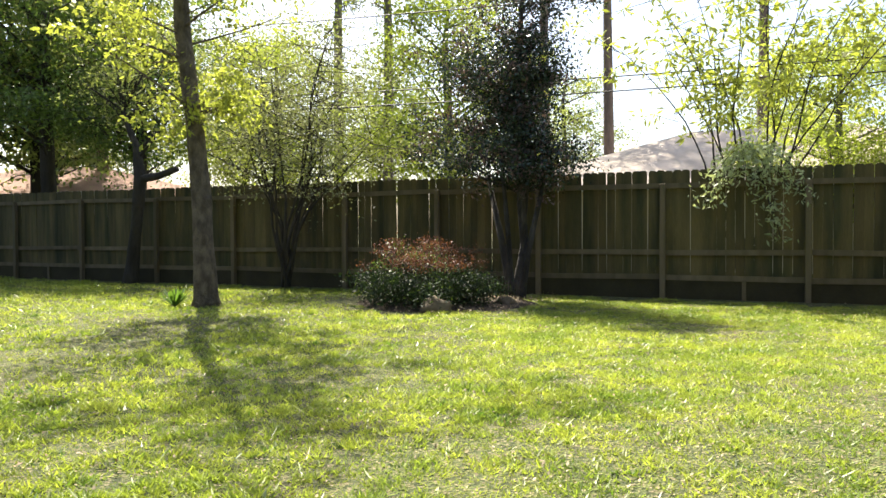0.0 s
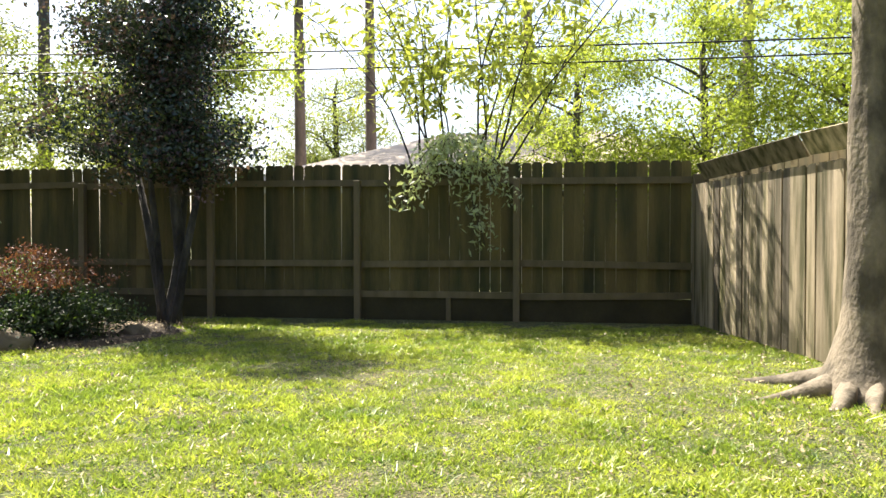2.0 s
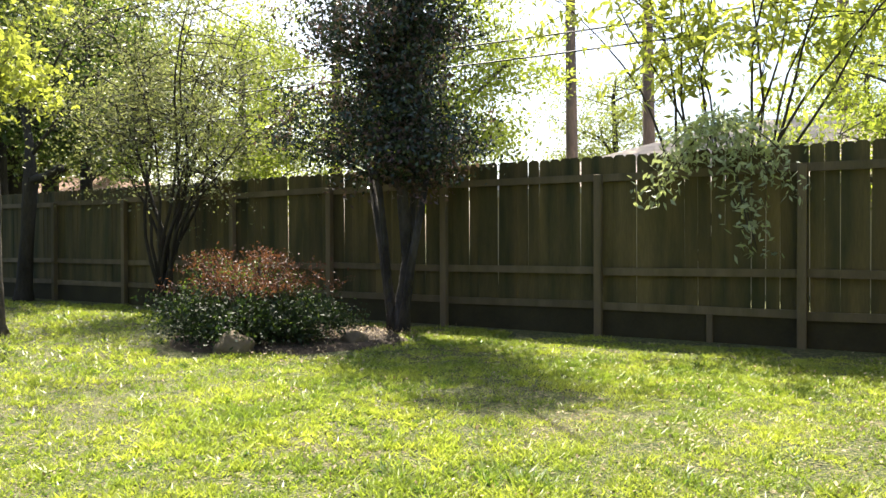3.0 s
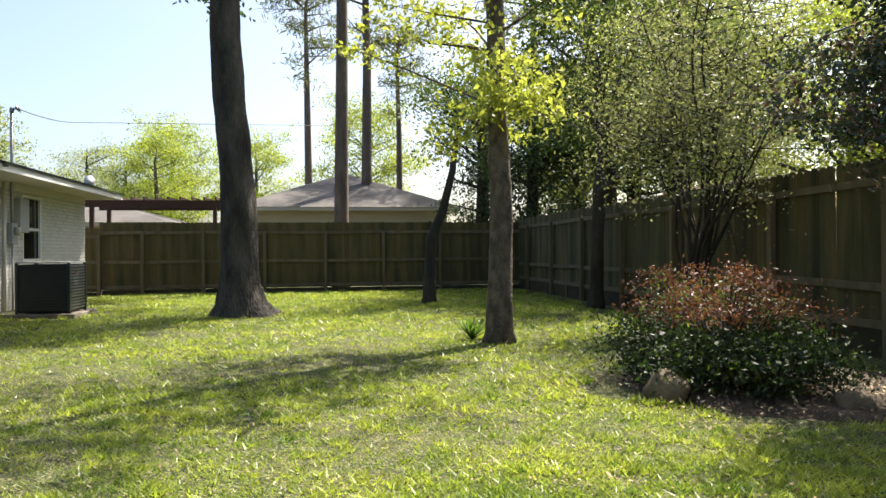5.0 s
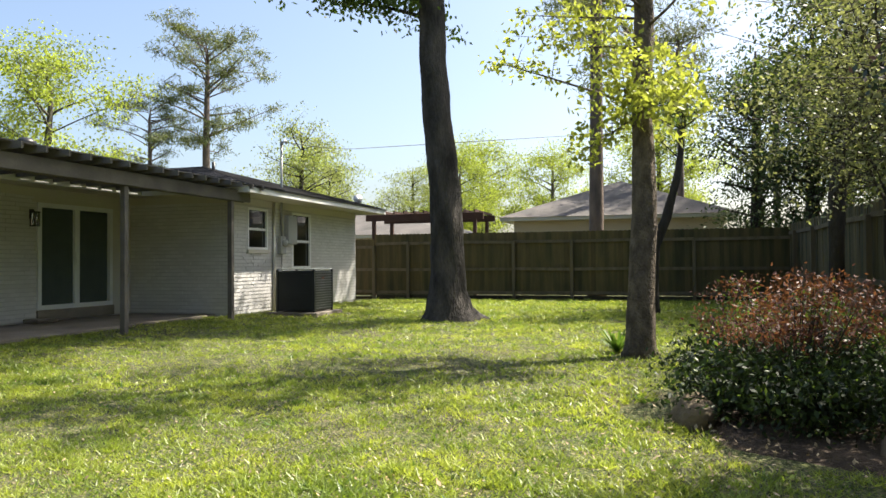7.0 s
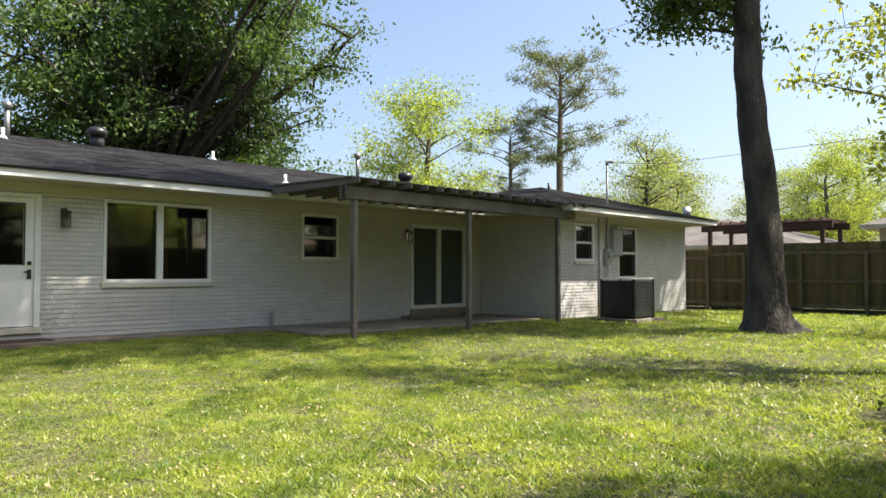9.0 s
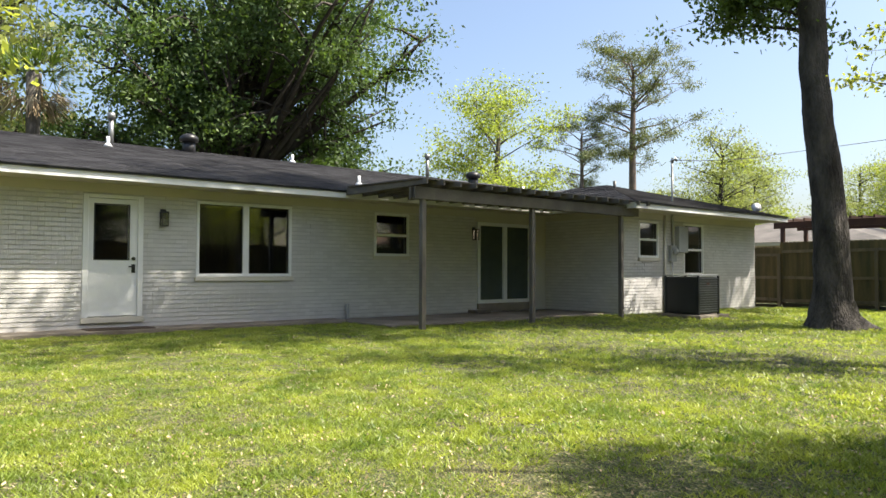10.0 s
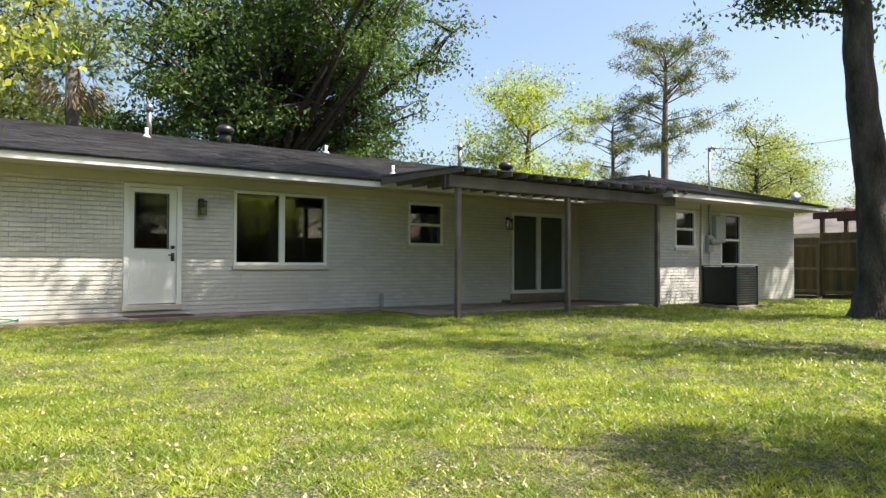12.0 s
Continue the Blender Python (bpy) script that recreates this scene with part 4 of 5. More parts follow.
tree("tree", "tall thick pecan trunk with unseen high crown added to shade lawn",
     [(-12.3, 5.45, -0.06, 0.75), (-12.28, 5.44, 0.06, 0.60), (-12.25, 5.43, 0.25, 0.47), (-12.25, 5.42, 0.6, 0.38), (-12.25, 5.42, 1.0, 0.345), (-12.25, 5.4, 1.8, 0.325), (-12.16, 5.33, 3.2, 0.305), (-12.02, 5.2, 5.2, 0.275), (-11.92, 5.22, 6.8, 0.25), (-11.6, 5.5, 10, 0.18), (-11, 5.9, 14, 0.05)],
     # First three blobs are an unseen canopy, added to shade lawn and house.
     [(-9.7, 5.6, 12.3, 8.4, 4.7, 2.0, 105), (-15.6, 7.7, 10.8, 3.2, 2.6, 1.6, 20), (-18.8, 10.1, 11.6, 3.2, 2.4, 1.3, 26), (-11.6, 3.9, 6.75, 0.9, 1.3, 0.45, 10)], "bark_grey",
     [("crown", "leaf_green", 50, 0.135, 0.2, 0.55)], limb_r=0.06, subs=5, sub_len=0.8, seed=4, sides=18, rise=-0.1, thin=-0.5)
tree("tree", "small leaning dark tree with a few leaves near the side fence",
     [(-14.7, 9.36, -0.05, 0.2), (-14.7, 9.37, 0.15, 0.16), (-14.7, 9.38, 0.8, 0.13), (-14.7, 9.42, 1.5, 0.125), (-14.72, 9.68, 2.1, 0.10), (-14.75, 9.95, 3.1, 0.08), (-14.8, 10.1, 4.4, 0.04)],
     [(-14.9, 9.9, 4.6, 1.2, 1.2, 1.0, 14)], "bark_dark", [("crown", "leaf_green", 26, 0.09, 0.2, 0.45)], limb_r=0.03, subs=4, sub_len=0.4, seed=5)
forked = tree("tree", "dark forked tree with a sawn-off limb by the back fence",
     [(-12.5, 12.55, -0.05, 0.2), (-12.45, 12.55, 0.3, 0.15), (-12.25, 12.5, 1.2, 0.12), (-12.15, 12.5, 2.1, 0.13), (-12.1, 12.5, 2.4, 0.14), (-12.3, 12.6, 3.1, 0.08), (-12.9, 12.8, 4.0, 0.06), (-13.2, 12.9, 5.4, 0.03)],
     [(-12.4, 13.0, 5.4, 2.2, 1.6, 1.5, 24)], "bark_dark", [("crown", "leaf_olive", 26, 0.08, 0.2, 0.4)], limb_r=0.045, subs=5, sub_len=0.6, seed=6, rise=0.9)
stub = tubes("fallen_limb", [[(-12.05, 12.5, 2.38, 0.09), (-11.5, 12.45, 2.42, 0.08), (-10.95, 12.4, 2.55, 0.075)]], "bark_dark", forked, "sawn-off limb", wobble=0.2)
stub.name = "sawn_limb"
stub.matrix_parent_inverse = Matrix.Translation((12.5, -12.55, 0.05))


def stems(name, label, base, tops, bark, crowns, r=0.035, seed=1, subs=6, sub_len=0.45, category="shrub"):
    """A clump of thin stems from one foot, with leafy twigs."""
    rnd = random.Random(seed)
    root = thing(name, label, category, base)
    lines, tips = [], []
    for k, (tx, ty, tz) in enumerate(tops):
        g = Vector((tx - base[0], ty - base[1], tz - base[2]))
        s = Vector((rnd.gauss(0, 0.07), rnd.gauss(0, 0.07), -0.05))
        mid = s.lerp(g, 0.5) - Vector((g.x, g.y, 0)) * 0.34 + Vector((rnd.gauss(0, 0.08), rnd.gauss(0, 0.08), 0.1))
        line = []
        f1, f2, sway = rnd.uniform(0, 6), rnd.uniform(0, 6), 0.035 * g.length
        for i in range(13):
            u = i / 12
            p = s * (1 - u) ** 2 + mid * 2 * u * (1 - u) + g * u * u
            k = sway * math.sin(math.pi * u)
            line.append((p.x + k * math.sin(6 * u + f1) + rnd.gauss(0, 0.01), p.y + k * math.sin(7 * u + f2) + rnd.gauss(0, 0.01), p.z, r * (1.15 - 0.95 * u)))
        tubes("stem", [line], bark, root, sides=7, wobble=0.15)
        for _ in range(subs):
            u = rnd.uniform(0.6, 1.0)
            p = s * (1 - u) ** 2 + mid * 2 * u * (1 - u) + g * u * u
            e = p + Vector((rnd.gauss(0, 1), rnd.gauss(0, 1), rnd.gauss(0.3, 0.6))) * sub_len
            lines.append([(*p, r * 0.35), (*p.lerp(e, 0.5), r * 0.22), (*e, r * 0.08)])
            tips += [p.lerp(e, 0.5), e]
        tips.append(g)
    tagged(tubes("twig_mass", lines, bark, root, sides=3), kind="stuff")
    rnd.shuffle(tips)
    cut, total = 0, sum(c[6] for c in crowns)
    for c in crowns:
        share = int(len(tips) * c[6] / total)
        tagged(leaves(c[0], [tuple(p) for p in tips[cut : cut + share]], c[4], c[2], c[3], c[1], root, c[5]), kind="stuff")
        cut += share
    return root


def cloud(n, c, r, seed):
    rnd = random.Random(seed)
    out = []
    for _ in range(n):
        d = Vector((rnd.gauss(0, 1), rnd.gauss(0, 1), rnd.gauss(0, 1))).normalized() * rnd.uniform(0.25, 1.0) ** 0.6
        out.append((c[0] + d.x * r[0], c[1] + d.y * r[1], c[2] + d.z * r[2]))
    return out


ever = tree("evergreen_tree", "dark glossy evergreen with plum new growth and several trunks",
            [(-3.15, 12.05, -0.05, 0.12), (-3.12, 12.05, 0.3, 0.085), (-3.0, 12.05, 0.9, 0.075), (-3.05, 12.0, 1.6, 0.07), (-3.1, 12.0, 3.0, 0.055), (-3.05, 12.0, 4.6, 0.04), (-3.0, 12.0, 7.4, 0.015)],
            [(-3.0, 12.0, 2.4, 1.15, 0.85, 0.7, 34), (-3.05, 12.0, 3.5, 1.05, 0.9, 0.9, 36), (-3.0, 12.0, 5.0, 1.0, 0.85, 1.1, 34), (-4.4, 11.9, 2.9, 0.75, 0.5, 0.7, 12), (-4.1, 11.9, 4.1, 0.9, 0.6, 0.9, 16)], "bark_grey",
            [("dark_leaves", "leaf_dark", 34, 0.064, 0.15, 0.5, 0.74), ("new_leaves", "leaf_plum", 34, 0.064, 0.13, 0.5, 0.26)], limb_r=0.02, subs=6, sub_len=0.3, seed=8, rise=0.7)
for k, (dx, dy, tx, ty, tz, rr) in enumerate(((-0.12, 0.05, -0.45, 0.1, 2.2, 0.06), (0.1, -0.06, 0.42, -0.05, 2.1, 0.055), (0.03, 0.1, 0.15, 0.2, 3.0, 0.05), (-0.05, -0.1, -0.15, -0.15, 2.6, 0.045))):
    tubes("trunk", [[(dx, dy, -0.05, rr * 1.5), (dx * 1.3, dy, 0.3, rr * 1.1), (dx + tx * 0.35, dy + ty * 0.3, tz * 0.45, rr), (dx + tx, dy + ty, tz, rr * 0.6)]], "bark_grey", ever, sides=8, wobble=0.2)
stems("crape_myrtle", "thin multi-stemmed tree with fine pale olive leaves by the back fence", (-8.2, 12.45, 0),
      cloud(11, (-8.3, 12.4, 4.6), (2.5, 1.5, 1.7), 6) + cloud(3, (-6.6, 12.4, 2.9), (0.8, 0.5, 0.4), 7), "bark_dark",
      [("crown", "leaf_crape", 34, 0.058, 0.24, 0.5, 1.0)], r=0.032, seed=9, subs=19, sub_len=0.85, category="tree")
stems("chinaberry_tree", "thin stems with hanging bright green leaf fronds behind the back fence", (0.5, 13.7, 0),
      [(-0.95, 13.6, 4.6), (-0.5, 13.8, 5.6), (0.3, 13.7, 5.3), (0.9, 13.6, 5.5), (1.3, 13.7, 5.0), (2.1, 13.6, 4.6), (0.0, 13.6, 4.3), (1.8, 13.7, 5.8), (-1.8, 13.7, 4.6), (2.9, 13.6, 4.9), (-1.2, 13.4, 5.6), (2.6, 13.5, 5.6), (3.4, 13.7, 5.4)], "bark_dark",
      [("crown", "leaf_bright", 16, 0.16, 0.13, 0.3, 1.0)], r=0.024, seed=10, subs=10, sub_len=0.5, category="tree")
spray = []
rnd = random.Random(21)
lines = []
for gx, gz in ((0.0, 1.75), (0.15, 1.95), (-0.15, 1.62), (0.45, 2.05), (0.8, 2.0), (1.1, 1.85), (1.35, 1.65), (0.9, 1.25), (0.98, 1.05), (0.4, 2.3), (0.8, 2.35), (0.1, 2.2), (1.2, 2.1)):
    a, b = Vector((0.5, 13.3, 2.55)), Vector((gx, 12.75 + rnd.uniform(-0.15, 0.1), gz))
    mid = a.lerp(b, 0.55) + Vector((0, -0.1, 0.18))
    pts = [a * (1 - u) ** 2 + mid * 2 * u * (1 - u) + b * u * u for u in [i / 6 for i in range(7)]]
    lines.append([(p.x - 0.5, p.y - 13.3, p.z - 2.5, 0.007) for p in pts])
    spray += [tuple(p - Vector((0.5, 13.3, 2.5))) for p in pts[2:]]
branch = thing("drooping_branch", "pale leafy branch hanging over the back fence", "branch", (0.5, 13.3, 2.5))
tagged(tubes("twig_mass", lines, "bark_dark", branch, sides=4), kind="stuff")
leaves("leaves", spray, 0.11, 24, 0.10, "leaf_highlit", branch, 0.35, 0.5)

# right-hand tree with surface roots
pale = tree("tree", "pale-barked lawn tree with spreading surface roots by the side fence",
     [(4.15, 8.8, -0.05, 0.46), (4.15, 8.8, 0.06, 0.37), (4.16, 8.8, 0.22, 0.285), (4.18, 8.8, 0.5, 0.225), (4.19, 8.8, 1.2, 0.185), (4.17, 8.82, 2.0, 0.15), (4.16, 8.8, 3.0, 0.13), (4.3, 8.9, 5.0, 0.09), (4.4, 8.9, 7.5, 0.03)],
     [(4.3, 9.0, 5.0, 2.0, 2.2, 1.6, 22), (3.4, 8.6, 4.0, 0.7, 0.8, 0.4, 6), (4.6, 10.5, 3.9, 1.2, 1.0, 0.6, 6)], "bark_pale",
     [("crown", "leaf_bright", 30, 0.10, 0.17, 0.5)], limb_r=0.022, subs=5, sub_len=0.45, seed=12, sides=18)
roots = []
for a, n, wander in ((2.5, 1.15, 0.2), (3.3, 1.25, 0.2), (3.8, 0.95, 0.25), (4.6, 0.9, -0.2), (5.4, 0.7, 0.2), (2.1, 0.7, 0.2)):
    line = []
    for i in range(8):
        u = i / 7
        aa = a + wander * math.sin(u * 3)
        rr = 0.14 + n * u
        line.append((rr * math.cos(aa), rr * math.sin(aa), 0.12 * (1 - u) ** 2 + 0.035 - 0.045 * u, 0.08 * (1 - u) ** 1.2 + 0.022))
    roots.append(line)
for line in roots:
    tubes("root", [line], "bark_pale", pale, "spreading surface root", sides=8, wobble=0.35)

tree("tree", "young lawn tree with bright leaves on low spreading branches",
     [(4.7, 3.7, -0.05, 0.2), (4.7, 3.7, 0.3, 0.13), (4.65, 3.72, 1.5, 0.11), (4.6, 3.75, 3.0, 0.10), (4.5, 3.8, 5.0, 0.07), (4.4, 3.8, 7.0, 0.02)],
     [(2.9, 4.5, 3.0, 0.75, 0.8, 0.45, 9), (4.4, 3.9, 5.6, 1.8, 1.8, 1.4, 22)], "bark",
     [("crown", "leaf_bright", 30, 0.10, 0.15, 0.5)], limb_r=0.022, subs=5, sub_len=0.45, seed=14, sides=12)

# red-tipped bush with its bed and stones
bush = thing("bush", "dense green bush with coppery red top leaves beside the evergreen", "bush", (-4.2, 10.55, 0))
tw = random.Random(31)
twigs, low, high, silver = [], [], [], []
for _ in range(330):
    d = Vector((tw.gauss(0, 1), tw.gauss(0, 1), abs(tw.gauss(0, 1)) * 0.9)).normalized()
    reach = tw.uniform(0.66, 1.05) * (1 + 0.36 * noise.noise(d * 2.6)) * (1.1 if tw.random() < 0.12 else 1.0)
    p = Vector((d.x * 1.15 * reach, d.y * 0.85 * reach, 0.12 + d.z * 0.82 * reach))
    twigs.append([(p.x * 0.15, p.y * 0.15, 0.0, 0.010), (p.x * 0.6, p.y * 0.6, p.z * 0.6, 0.006), (*p, 0.003)])
    if p.z > 0.60:
        (high if noise.noise(p * 2.2) > -0.3 and tw.random() < 0.92 else silver).append(tuple(p))
    else:
        low.append(tuple(p))
tagged(tubes("twig_mass", twigs, "bark_dark", bush, sides=4), kind="stuff")
leaves("green_leaves", low, 0.10, 9, 0.045, "leaf_green", bush, 0.35)
# The bush's shaded lower body is put into the dark colour of these leaves.
leaves("dark_leaves", [tuple(Vector(p) * 0.93) for p in low], 0.12, 58, 0.048, "leaf_shaded", bush, 0.5, 0.3)
leaves("red_leaves", high, 0.09, 60, 0.042, "leaf_red", bush, 0.4, 0.0, 0.3, "coppery red new leaves")
leaves("pale_leaves", silver, 0.09, 46, 0.04, "leaf_green", bush, 0.4, 0.0, 0.3)


def stone(name, at, size, seed, label, material="stone"):
    bm = bmesh.new()
    bmesh.ops.create_icosphere(bm, subdivisions=3, radius=1)
    for v in bm.verts:
        k = 1 + 0.3 * noise.noise(v.co * 1.3 + Vector((seed, 0, 0))) + 0.06 * noise.noise(v.co * 5)
        v.co = Vector((v.co.x * size[0], v.co.y * size[1], v.co.z * size[2])) * k
    ob = part(name, bm, material)
    ob.location = at
    for pl in ob.data.polygons:
        pl.use_smooth = True
    return tagged(ob, label, "stone")


stone("stone", (-3.70, 9.78, 0.06), (0.24, 0.16, 0.16), 1, "rounded brown garden stone at the foot of the bush")
stone("stone", (-2.98, 10.9, 0.05), (0.16, 0.13, 0.10), 5, "small pale garden stone in the mulch")
bed = bmesh.new()
bmesh.ops.create_circle(bed, cap_ends=False, radius=1, segments=48)
rim = bed.verts[:]
ring = bmesh.ops.extrude_edge_only(bed, edges=bed.edges[:])
inner = [v for v in ring["geom"] if isinstance(v, bmesh.types.BMVert)]
for v in inner:
    v.co = v.co * 0.8
    v.co.z = 0.045
bmesh.ops.contextual_create(bed, geom=inner)
for v in bed.verts:
    k = 1 + 0.12 * noise.noise(v.co * 2)
    v.co.x, v.co.y = v.co.x * 1.7 * k, v.co.y * 1.35 * k
    v.co.z += 0.0 if v.co.z > 0.01 else -0.03
mul = part("mulch_bed", bed, "mulch")
mul.location = (-4.0, 11.0, 0.0)
tagged(mul, "low brown mulch bed under the bush and evergreen", "mulch", kind="structure")
lily = thing("daylily", "clump of long green strap leaves at the tree foot", "plant", (-7.85, 9.0, 0))
rl = random.Random(5)
v = []
for _ in range(60):
    a = rl.uniform(0, 6.28)
    r1, h1 = rl.uniform(0.12, 0.3), rl.uniform(0.12, 0.3)
    c, s = math.cos(a), math.sin(a)
    w = 0.012
    v.append([(-s * w, c * w, 0), (s * w, -c * w, 0), (c * r1 + s * w, s * r1 - c * w, h1), (c * r1 - s * w, s * r1 + c * w, h1)])
quads("strap_leaves", v, "weeds", lily)

# ---- trees beyond the fences ----


def woods(name, label, height, spread, trunk_r, bark, leaf, per, size, seed, low=0.35, limbs=34, aspect=0.5, rise=0.4, spread_leaf=0.5, sub=1.0, limb=0.35, thin=-0.45):
    t = [(0, 0, -0.1, trunk_r * 1.3), (0, 0, 0.4, trunk_r), (0.1, 0, height * 0.4, trunk_r * 0.8), (0.0, 0.15, height * 0.75, trunk_r * 0.45), (0.1, 0, height * 0.85, 0.03)]
    mid = height * (low + 1) / 2
    return tree(name, label, t, [(0, 0, mid, spread, spread, height * (1 - low) / 2, limbs)], bark, [("crown", leaf, per, size, spread_leaf, aspect)],
                limb_r=trunk_r * limb, subs=6, sub_len=sub, seed=seed, rise=rise, sides=8, apart=False, thin=thin)


def spread_copies(ob, places):
    for x, y, turn, s in places:
        copy = copy_thing(ob, pose(x, y, 0, 0, 0, turn) @ Matrix.Scale(s, 4))


def pine(seed, height, low, spread, r=0.26, per=18, size=0.38, limbs=16, label="tall pine with an open tufted crown"):
    t = [(0, 0, -0.1, r * 1.25), (0, 0, 0.5, r), (0.1, 0.05, height * 0.5, r * 0.75), (0.0, 0.15, height * 0.8, r * 0.4), (0.2, 0, height * 0.86, 0.03)]
    return tree("pine", label, t, [(0, 0, height * (low + 1) / 2, spread * 0.85, spread * 0.85, height * (1 - low) / 2, limbs), (0, 0, height * (0.25 * low + 0.72), spread, spread, height * (1 - low) / 4, limbs)], "bark_pine",
                [("needles", "needle", per, size, size * 0.75, 0.16)], limb_r=r * 0.3, subs=5, sub_len=0.9, seed=seed, rise=0.3, sides=8, apart=False)


def place(ob, x, y, turn=0, s=1.0):
    ob.matrix_basis = pose(x, y, 0, 0, 0, turn) @ Matrix.Scale(s, 4)
    return ob


p1 = place(pine(41, 19, 0.5, 3.6), -22.9, 7.5, 20)
for x, y, turn, s in ((-30, 8.7, 90, 1.0), (-14.9, 30, 40, 1.05), (-7.1, 29, 200, 0.95), (-4.9, 31, 130, 1.0), (-14.2, 24.5, 300, 0.9), (-36, 18, 10, 1.1), (9, 30, 70, 1.0), (-26, 24, 160, 1.1), (-41, 6, 200, 1.0), (1.0, 36, 20, 1.1), (-33, 10.5, 160, 0.7)):
    copy_thing(p1, pose(x, y, 0, 0, 0, turn) @ Matrix.Scale(s, 4))
p2 = place(pine(47, 24.5, 0.42, 8.2, 0.42, 40, 0.42, 22, "large spreading pine against open sky"), -55, -30, 0)
copy_thing(p2, pose(-51, -33, 0, 0, 0, 120) @ Matrix.Scale(0.7, 4))
copy_thing(p2, pose(1, -22, 0, 0, 0, 60) @ Matrix.Scale(0.7, 4))
oak = place(woods("shade_tree", "large dense green shade tree behind the house", 17, 7.9, 0.5, "bark_dark", "leaf_oak", 155, 0.16, 51, 0.10, 108, thin=-0.22, spread_leaf=0.42, sub=1.15, rise=0.75, limb=0.5), -9.0, -15.5, 0, 1.12)
lime = place(woods("lime_green_tree", "bright lime-green tree in spring leaf beyond the roof", 9.5, 4.2, 0.2, "bark", "leaf_lime", 58, 0.135, 53, 0.2, 36, spread_leaf=0.36, sub=1.0), -26.8, -19.5, 0, 1.32)
for x, y, turn, s in ((-60, -22, 30, 1.0), (-62, -6, 80, 1.0), (-48, -4, 200, 0.75), (-52, 2, 260, 0.8), (-45, 9.5, 100, 0.9), (5.5, 20.5, 50, 0.56), (2.6, 20.5, 150, 0.5), (8.4, 19, 250, 0.6), (9, 13, 10, 0.58), (8, 7, 60, 0.62), (-9, 23, 40, 0.8), (-13, 19, 190, 0.62)):
    copy_thing(lime, pose(x, y, 0, 0, 0, turn) @ Matrix.Scale(s, 4))
mid = place(woods("broadleaf_tree", "mid-green broadleaf tree in the neighbouring gardens", 11, 4.0, 0.22, "bark_dark", "leaf_olive", 36, 0.16, 57, 0.15, 38, spread_leaf=0.42, sub=1.0), -39, -12, 0)
for x, y, turn, s in ((2.5, -19, 40, 1.35), (-1.5, -24, 140, 1.5), (-21.8, 17.5, 140, 1.3), (-25.5, 21, 250, 1.5), (-44, -21, 130, 0.75), (-56, -21, 70, 0.85), (-60, -9, 170, 0.9), (-36, -18.5, 210, 0.62), (-47, -14, 30, 0.85), (-66, -14, 80, 1.1), (-30, 27, 50, 1.0), (-23, 30, 100, 1.1), (-17, 34, 0, 1.1), (2, 42, 80, 1.0), (-9, 40, 40, 1.0), (13, 26, 70, 1.0), (14, 15, 200, 1.0), (12, 2, 100, 1.0), (16, -8, 20, 1.1), (-34, 20, 90, 1.0)):
    copy_thing(mid, pose(x, y, 0, 0, 0, turn) @ Matrix.Scale(s, 4))
# Two trees added where their crowns shade the far corner of the lawn.
shady = place(woods("broadleaf_tree", "dark green tree added behind the fence to shade the lawn corner", 12, 3.8, 0.2, "bark_dark", "leaf_green", 60, 0.13, 67, 0.2, 36, spread_leaf=0.4, sub=1.0), -18.6, 15.4, 200, 1.1)
copy_thing(shady, pose(-15.6, 15.9, 0, 0, 0, 20) @ Matrix.Scale(0.75, 4))
ced = place(woods("cedar", "dense dark cedar at the corner of the fences", 9.5, 2.3, 0.22, "bark_dark", "cedar", 22, 0.15, 61, 0.08, 46, 0.4, spread_leaf=0.42, sub=0.7), -21.9, 13.9, 0)
for x, y, turn, s in ((-24.3, 12.6, 60, 1.0), (-29, 18, 200, 1.2)):
    copy_thing(ced, pose(x, y, 0, 0, 0, turn) @ Matrix.Scale(s, 4))
# palm beyond the roof
palm = thing("palm", "palm with hanging brown dead fronds beyond the roof", "palm", (-1.2, -13.5, 0))
tubes("trunk", [[(0, 0, -0.1, 0.25), (0, 0, 5.2, 0.2), (0, 0, 7.2, 0.22)]], "bark", palm, sides=12)
rp = random.Random(9)
for nm, mt, lo, hi, cnt in (("dead_fronds", "litter", -0.95, -0.3, 26), ("fronds", "leaf_green", -0.1, 0.8, 30)):
    v = []
    for _ in range(cnt):
        a, tilt = rp.uniform(0, 6.28), rp.uniform(lo, hi)
        d = Vector((math.cos(a) * math.cos(tilt), math.sin(a) * math.cos(tilt), math.sin(tilt)))
        for _ in range(16):
            fan = (d + Vector((rp.gauss(0, 0.35), rp.gauss(0, 0.35), rp.gauss(0, 0.35)))).normalized()
            s0, s1 = d * 0.75, d * 0.75 + fan * 0.8
            side = fan.cross(Vector((0.2, 0.1, 1))).normalized() * 0.02
            v.append([tuple(s0 - side + Vector((0, 0, 7))), tuple(s0 + side + Vector((0, 0, 7))), tuple(s1 + side * 0.4 + Vector((0, 0, 7))), tuple(s1 - side * 0.4 + Vector((0, 0, 7)))])
    quads(nm, v, mt, palm)

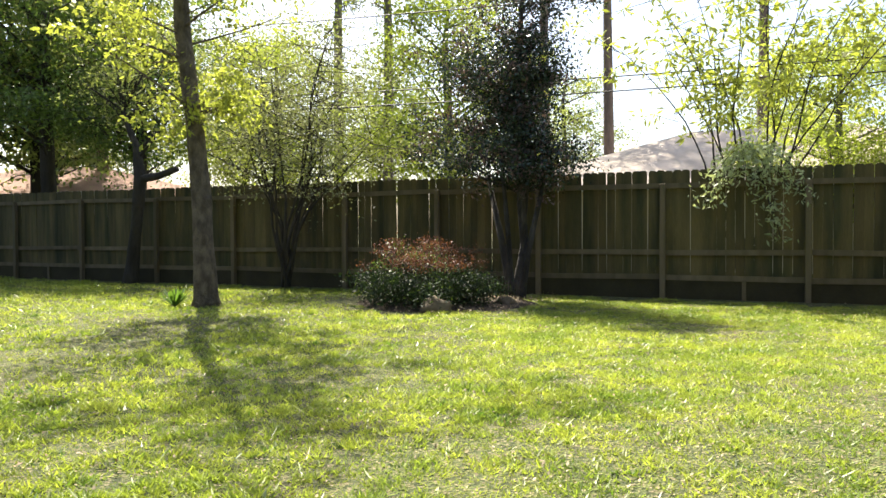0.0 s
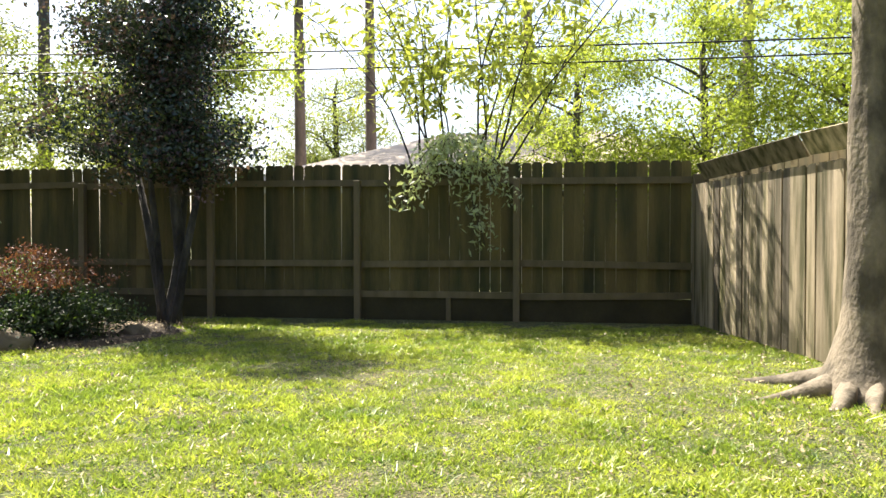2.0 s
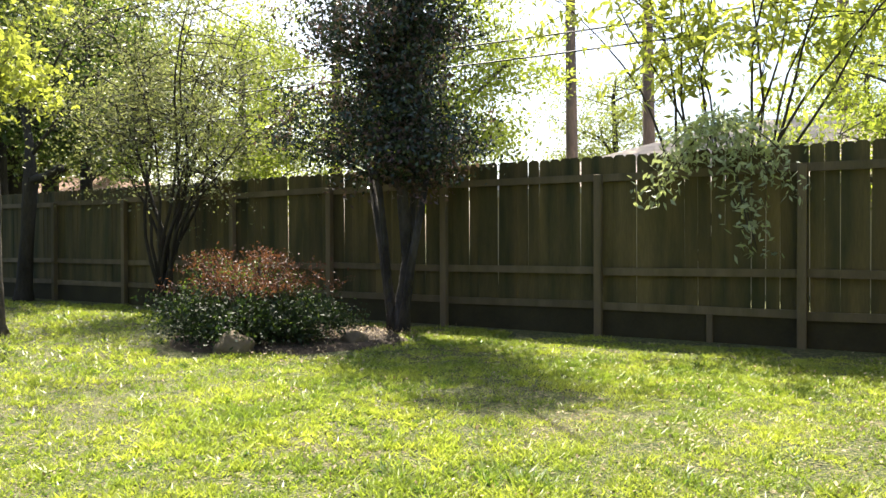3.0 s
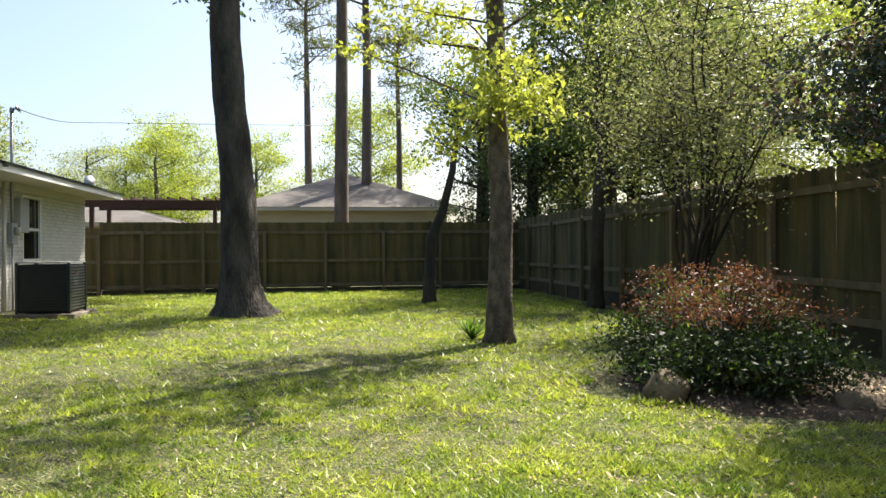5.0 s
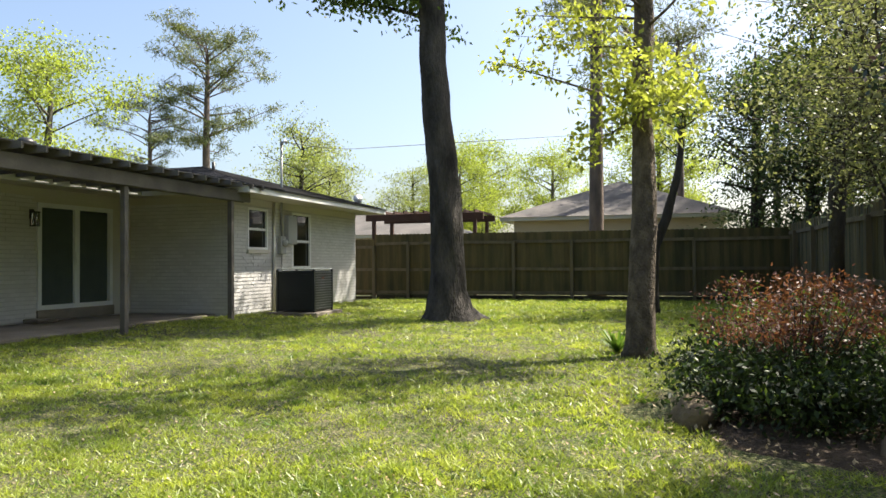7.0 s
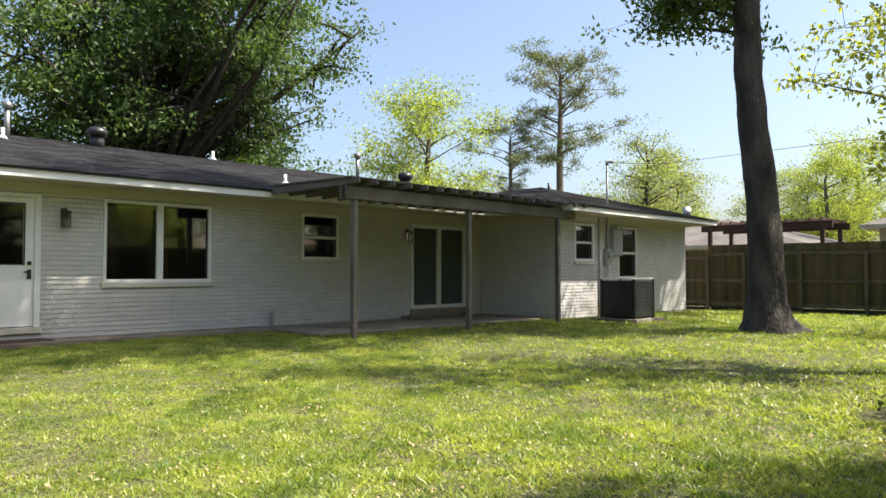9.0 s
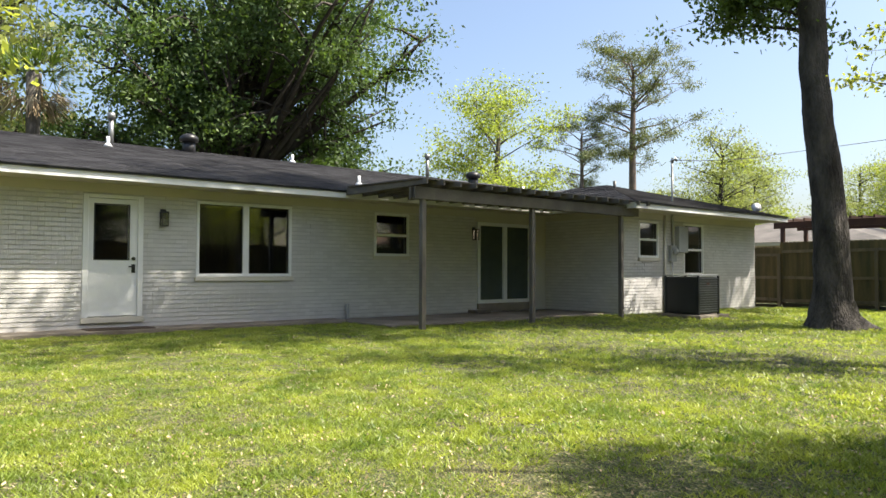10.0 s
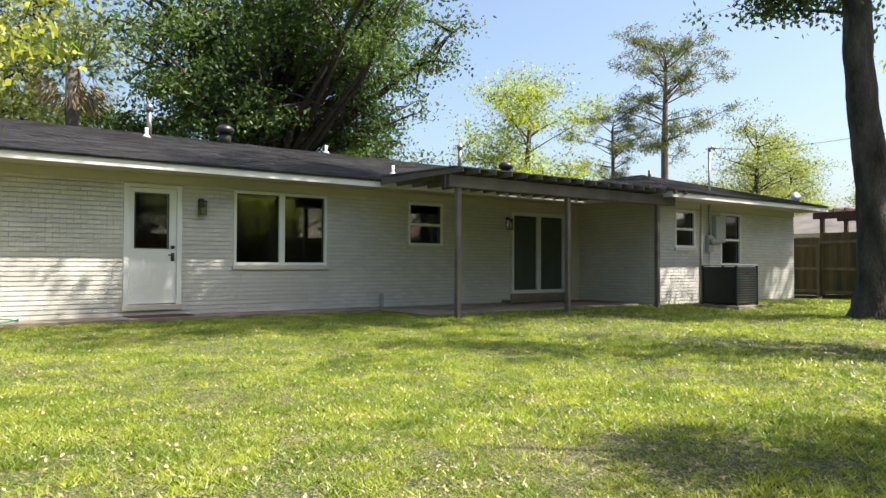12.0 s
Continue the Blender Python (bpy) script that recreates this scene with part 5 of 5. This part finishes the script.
# ---- neighbouring houses ----


def neighbour(name, label, x0, x1, y0, y1, eave, ridge, roof_mat, wall_mat="siding_far", inset=None):
    root = thing(name, label, "house", ((x0 + x1) / 2, (y0 + y1) / 2, 0))
    cx, cy = (x0 + x1) / 2, (y0 + y1) / 2
    a, b = (x1 - x0) / 2, (y1 - y0) / 2
    boxes("wall", [((-a + 0.5, -b + 0.5, 0), (a - 0.5, b - 0.5, eave + 0.02))], wall_mat, root)
    boxes("fascia", [((-a, -b, eave - 0.02), (a, b, eave + 0.12))], "trim", root)
    k = min(a, b)
    if a >= b:
        top = [(-a + k, 0, ridge), (a - k + 0.01, 0, ridge)]
        f = [(0, 1, 5, 4), (1, 2, 5), (2, 3, 4, 5), (3, 0, 4)]
    else:
        top = [(0, -b + k, ridge), (0, b - k + 0.01, ridge)]
        f = [(0, 1, 4), (1, 2, 5, 4), (2, 3, 5), (3, 0, 4, 5)]
    e = 0.05
    link_mesh("roof", [(-a - e, -b - e, eave + 0.12), (a + e, -b - e, eave + 0.12), (a + e, b + e, eave + 0.12), (-a - e, b + e, eave + 0.12)] + top, f, roof_mat, root)
    return root


neighbour("neighbour_house", "beige neighbouring house with grey hip roof beyond the side fence", -36, -27, 3.3, 12.4, 2.85, 4.75, "shingle_far")
neighbour("neighbour_house", "distant light-walled house with grey roof beyond the side fence", -40, -28, -9.5, 1.0, 2.3, 3.9, "shingle_far")
neighbour("neighbour_house", "neighbouring house with tan hip roof beyond the back fence", -6.8, 9.0, 20.5, 31.5, 2.28, 4.45, "shingle_tan")
neighbour("neighbour_house", "neighbouring house with reddish roof beyond the back fence", -37, -22.5, 20, 29, 2.6, 4.2, "shingle_red")
arbor = thing("neighbour_pergola", "red-brown wooden pergola beyond the side fence", "pergola", (-23, 1.5, 0))
for x in (-0.9, 0.9):
    for y in (-1.7, 2.0):
        boxes("post", [((x - 0.06, y - 0.06, -0.05), (x + 0.06, y + 0.06, 2.65))], "redwood", arbor)
boxes("beam", [((0.85, -2.0, 2.65), (0.95, 2.3, 2.87)), ((-0.95, -2.0, 2.65), (-0.85, 2.3, 2.87))], "redwood", arbor)
for k in range(12):
    boxes("rafter", [((-1.3, -1.9 + 0.36 * k, 2.87), (1.3, -1.85 + 0.36 * k, 2.96))], "redwood", arbor)

# ---- overhead cables beyond the back fence ----
for label, z0, z1, y in (("black utility cable above the back fence", 5.0, 3.75, 14.0), ("black utility cable above the back fence", 4.55, 3.62, 14.02), ("thin upper utility wire above the back fence", 7.0, 4.9, 14.0)):
    line = [(-30 + 50 * u, y, z0 + (z1 - z0) * u - 0.6 * math.sin(math.pi * u) + 0.35, 0.013) for u in [i / 16 for i in range(17)]]
    tagged(tubes("utility_cable", [line], "cable", None, sides=5), label, "cable", "utility cables")
for x in (-30, 20):
    ob = rod("utility_pole", (x, 14.1, 0), (x, 14.1, 9), 0.14, "bark", None)
    tagged(ob, "wooden utility pole at the far end of the cables", "pole")

# ---- small things at the fences ----
for k, (a, b, z) in enumerate((((3.76, 12.6), (4.2, 10.3), 1.98), ((4.21, 10.25), (4.66, 7.95), 2.03), ((4.67, 7.9), (5.1, 5.7), 2.0))):
    d = Vector((b[0] - a[0], b[1] - a[1], 0)).normalized()
    out = Vector((d.y, -d.x, 0))
    v = []
    for p, dz in ((a, 0.0), (b, 0.04 * (-1) ** k)):
        for off, up in ((0.03, -0.09), (-0.09, 0.11), (-0.07, 0.12), (0.05, -0.08)):
            v.append((p[0] + out.x * off * -1, p[1] + out.y * off * -1, z + dz + up))
    ob = link_mesh("cap_board", v, [(0, 1, 2, 3), (7, 6, 5, 4), (0, 4, 5, 1), (1, 5, 6, 2), (2, 6, 7, 3), (3, 7, 4, 0)], "fence_sunny")
    tagged(ob, "warped weathered board leaning out along the fence top", "board", "leaning boards")
corner = boxes("post", [((3.72, 12.93, -0.1), (3.86, 13.08, 2.0))], "post", None, bevel=0.006)
tagged(corner, "weathered square corner post where the two fences meet", "post")
for x in (0.45, -6.0, -15.7):
    ob = boxes("stake", [((x - 0.035, 12.98, -0.05), (x + 0.035, 13.02, 0.33))], "post", None, bevel=0.006)
    tagged(ob, "short pale wooden stake against the kickboard", "stake", "stakes at the fence")

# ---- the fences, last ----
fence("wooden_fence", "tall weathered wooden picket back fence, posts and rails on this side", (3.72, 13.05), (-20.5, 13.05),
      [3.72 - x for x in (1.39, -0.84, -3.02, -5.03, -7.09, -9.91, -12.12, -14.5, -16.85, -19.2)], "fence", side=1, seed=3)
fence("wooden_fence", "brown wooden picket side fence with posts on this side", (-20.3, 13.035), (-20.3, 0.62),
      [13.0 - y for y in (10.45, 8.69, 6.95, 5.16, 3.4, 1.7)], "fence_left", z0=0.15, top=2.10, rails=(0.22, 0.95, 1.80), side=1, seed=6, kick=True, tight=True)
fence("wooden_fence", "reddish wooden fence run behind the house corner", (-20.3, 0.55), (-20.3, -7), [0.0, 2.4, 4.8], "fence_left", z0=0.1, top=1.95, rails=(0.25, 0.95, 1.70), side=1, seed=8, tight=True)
fence("wooden_fence", "side fence of loose uneven boards in a pale sunlit tone", (7.0, -3.4), (3.74, 12.98), [2.4 * k for k in range(1, 7)], "fence_sunny", z0=0.02, top=1.86, rails=(0.4, 1.0, 1.6), kick=False, side=-1, seed=9, gap=0.02, sway=0.035)
# The dark wood stands in for the shadow gap above the front boards.
fence("wooden_fence", "taller board fence close behind the pale boards, darkened as shadow gap", (7.14, -3.4), (3.88, 13.1), [2.4 * k for k in range(1, 7)], "fence_left", z0=0.1, top=2.13, rails=(0.4, 1.0, 1.95), kick=False, side=-1, seed=10, tight=True)
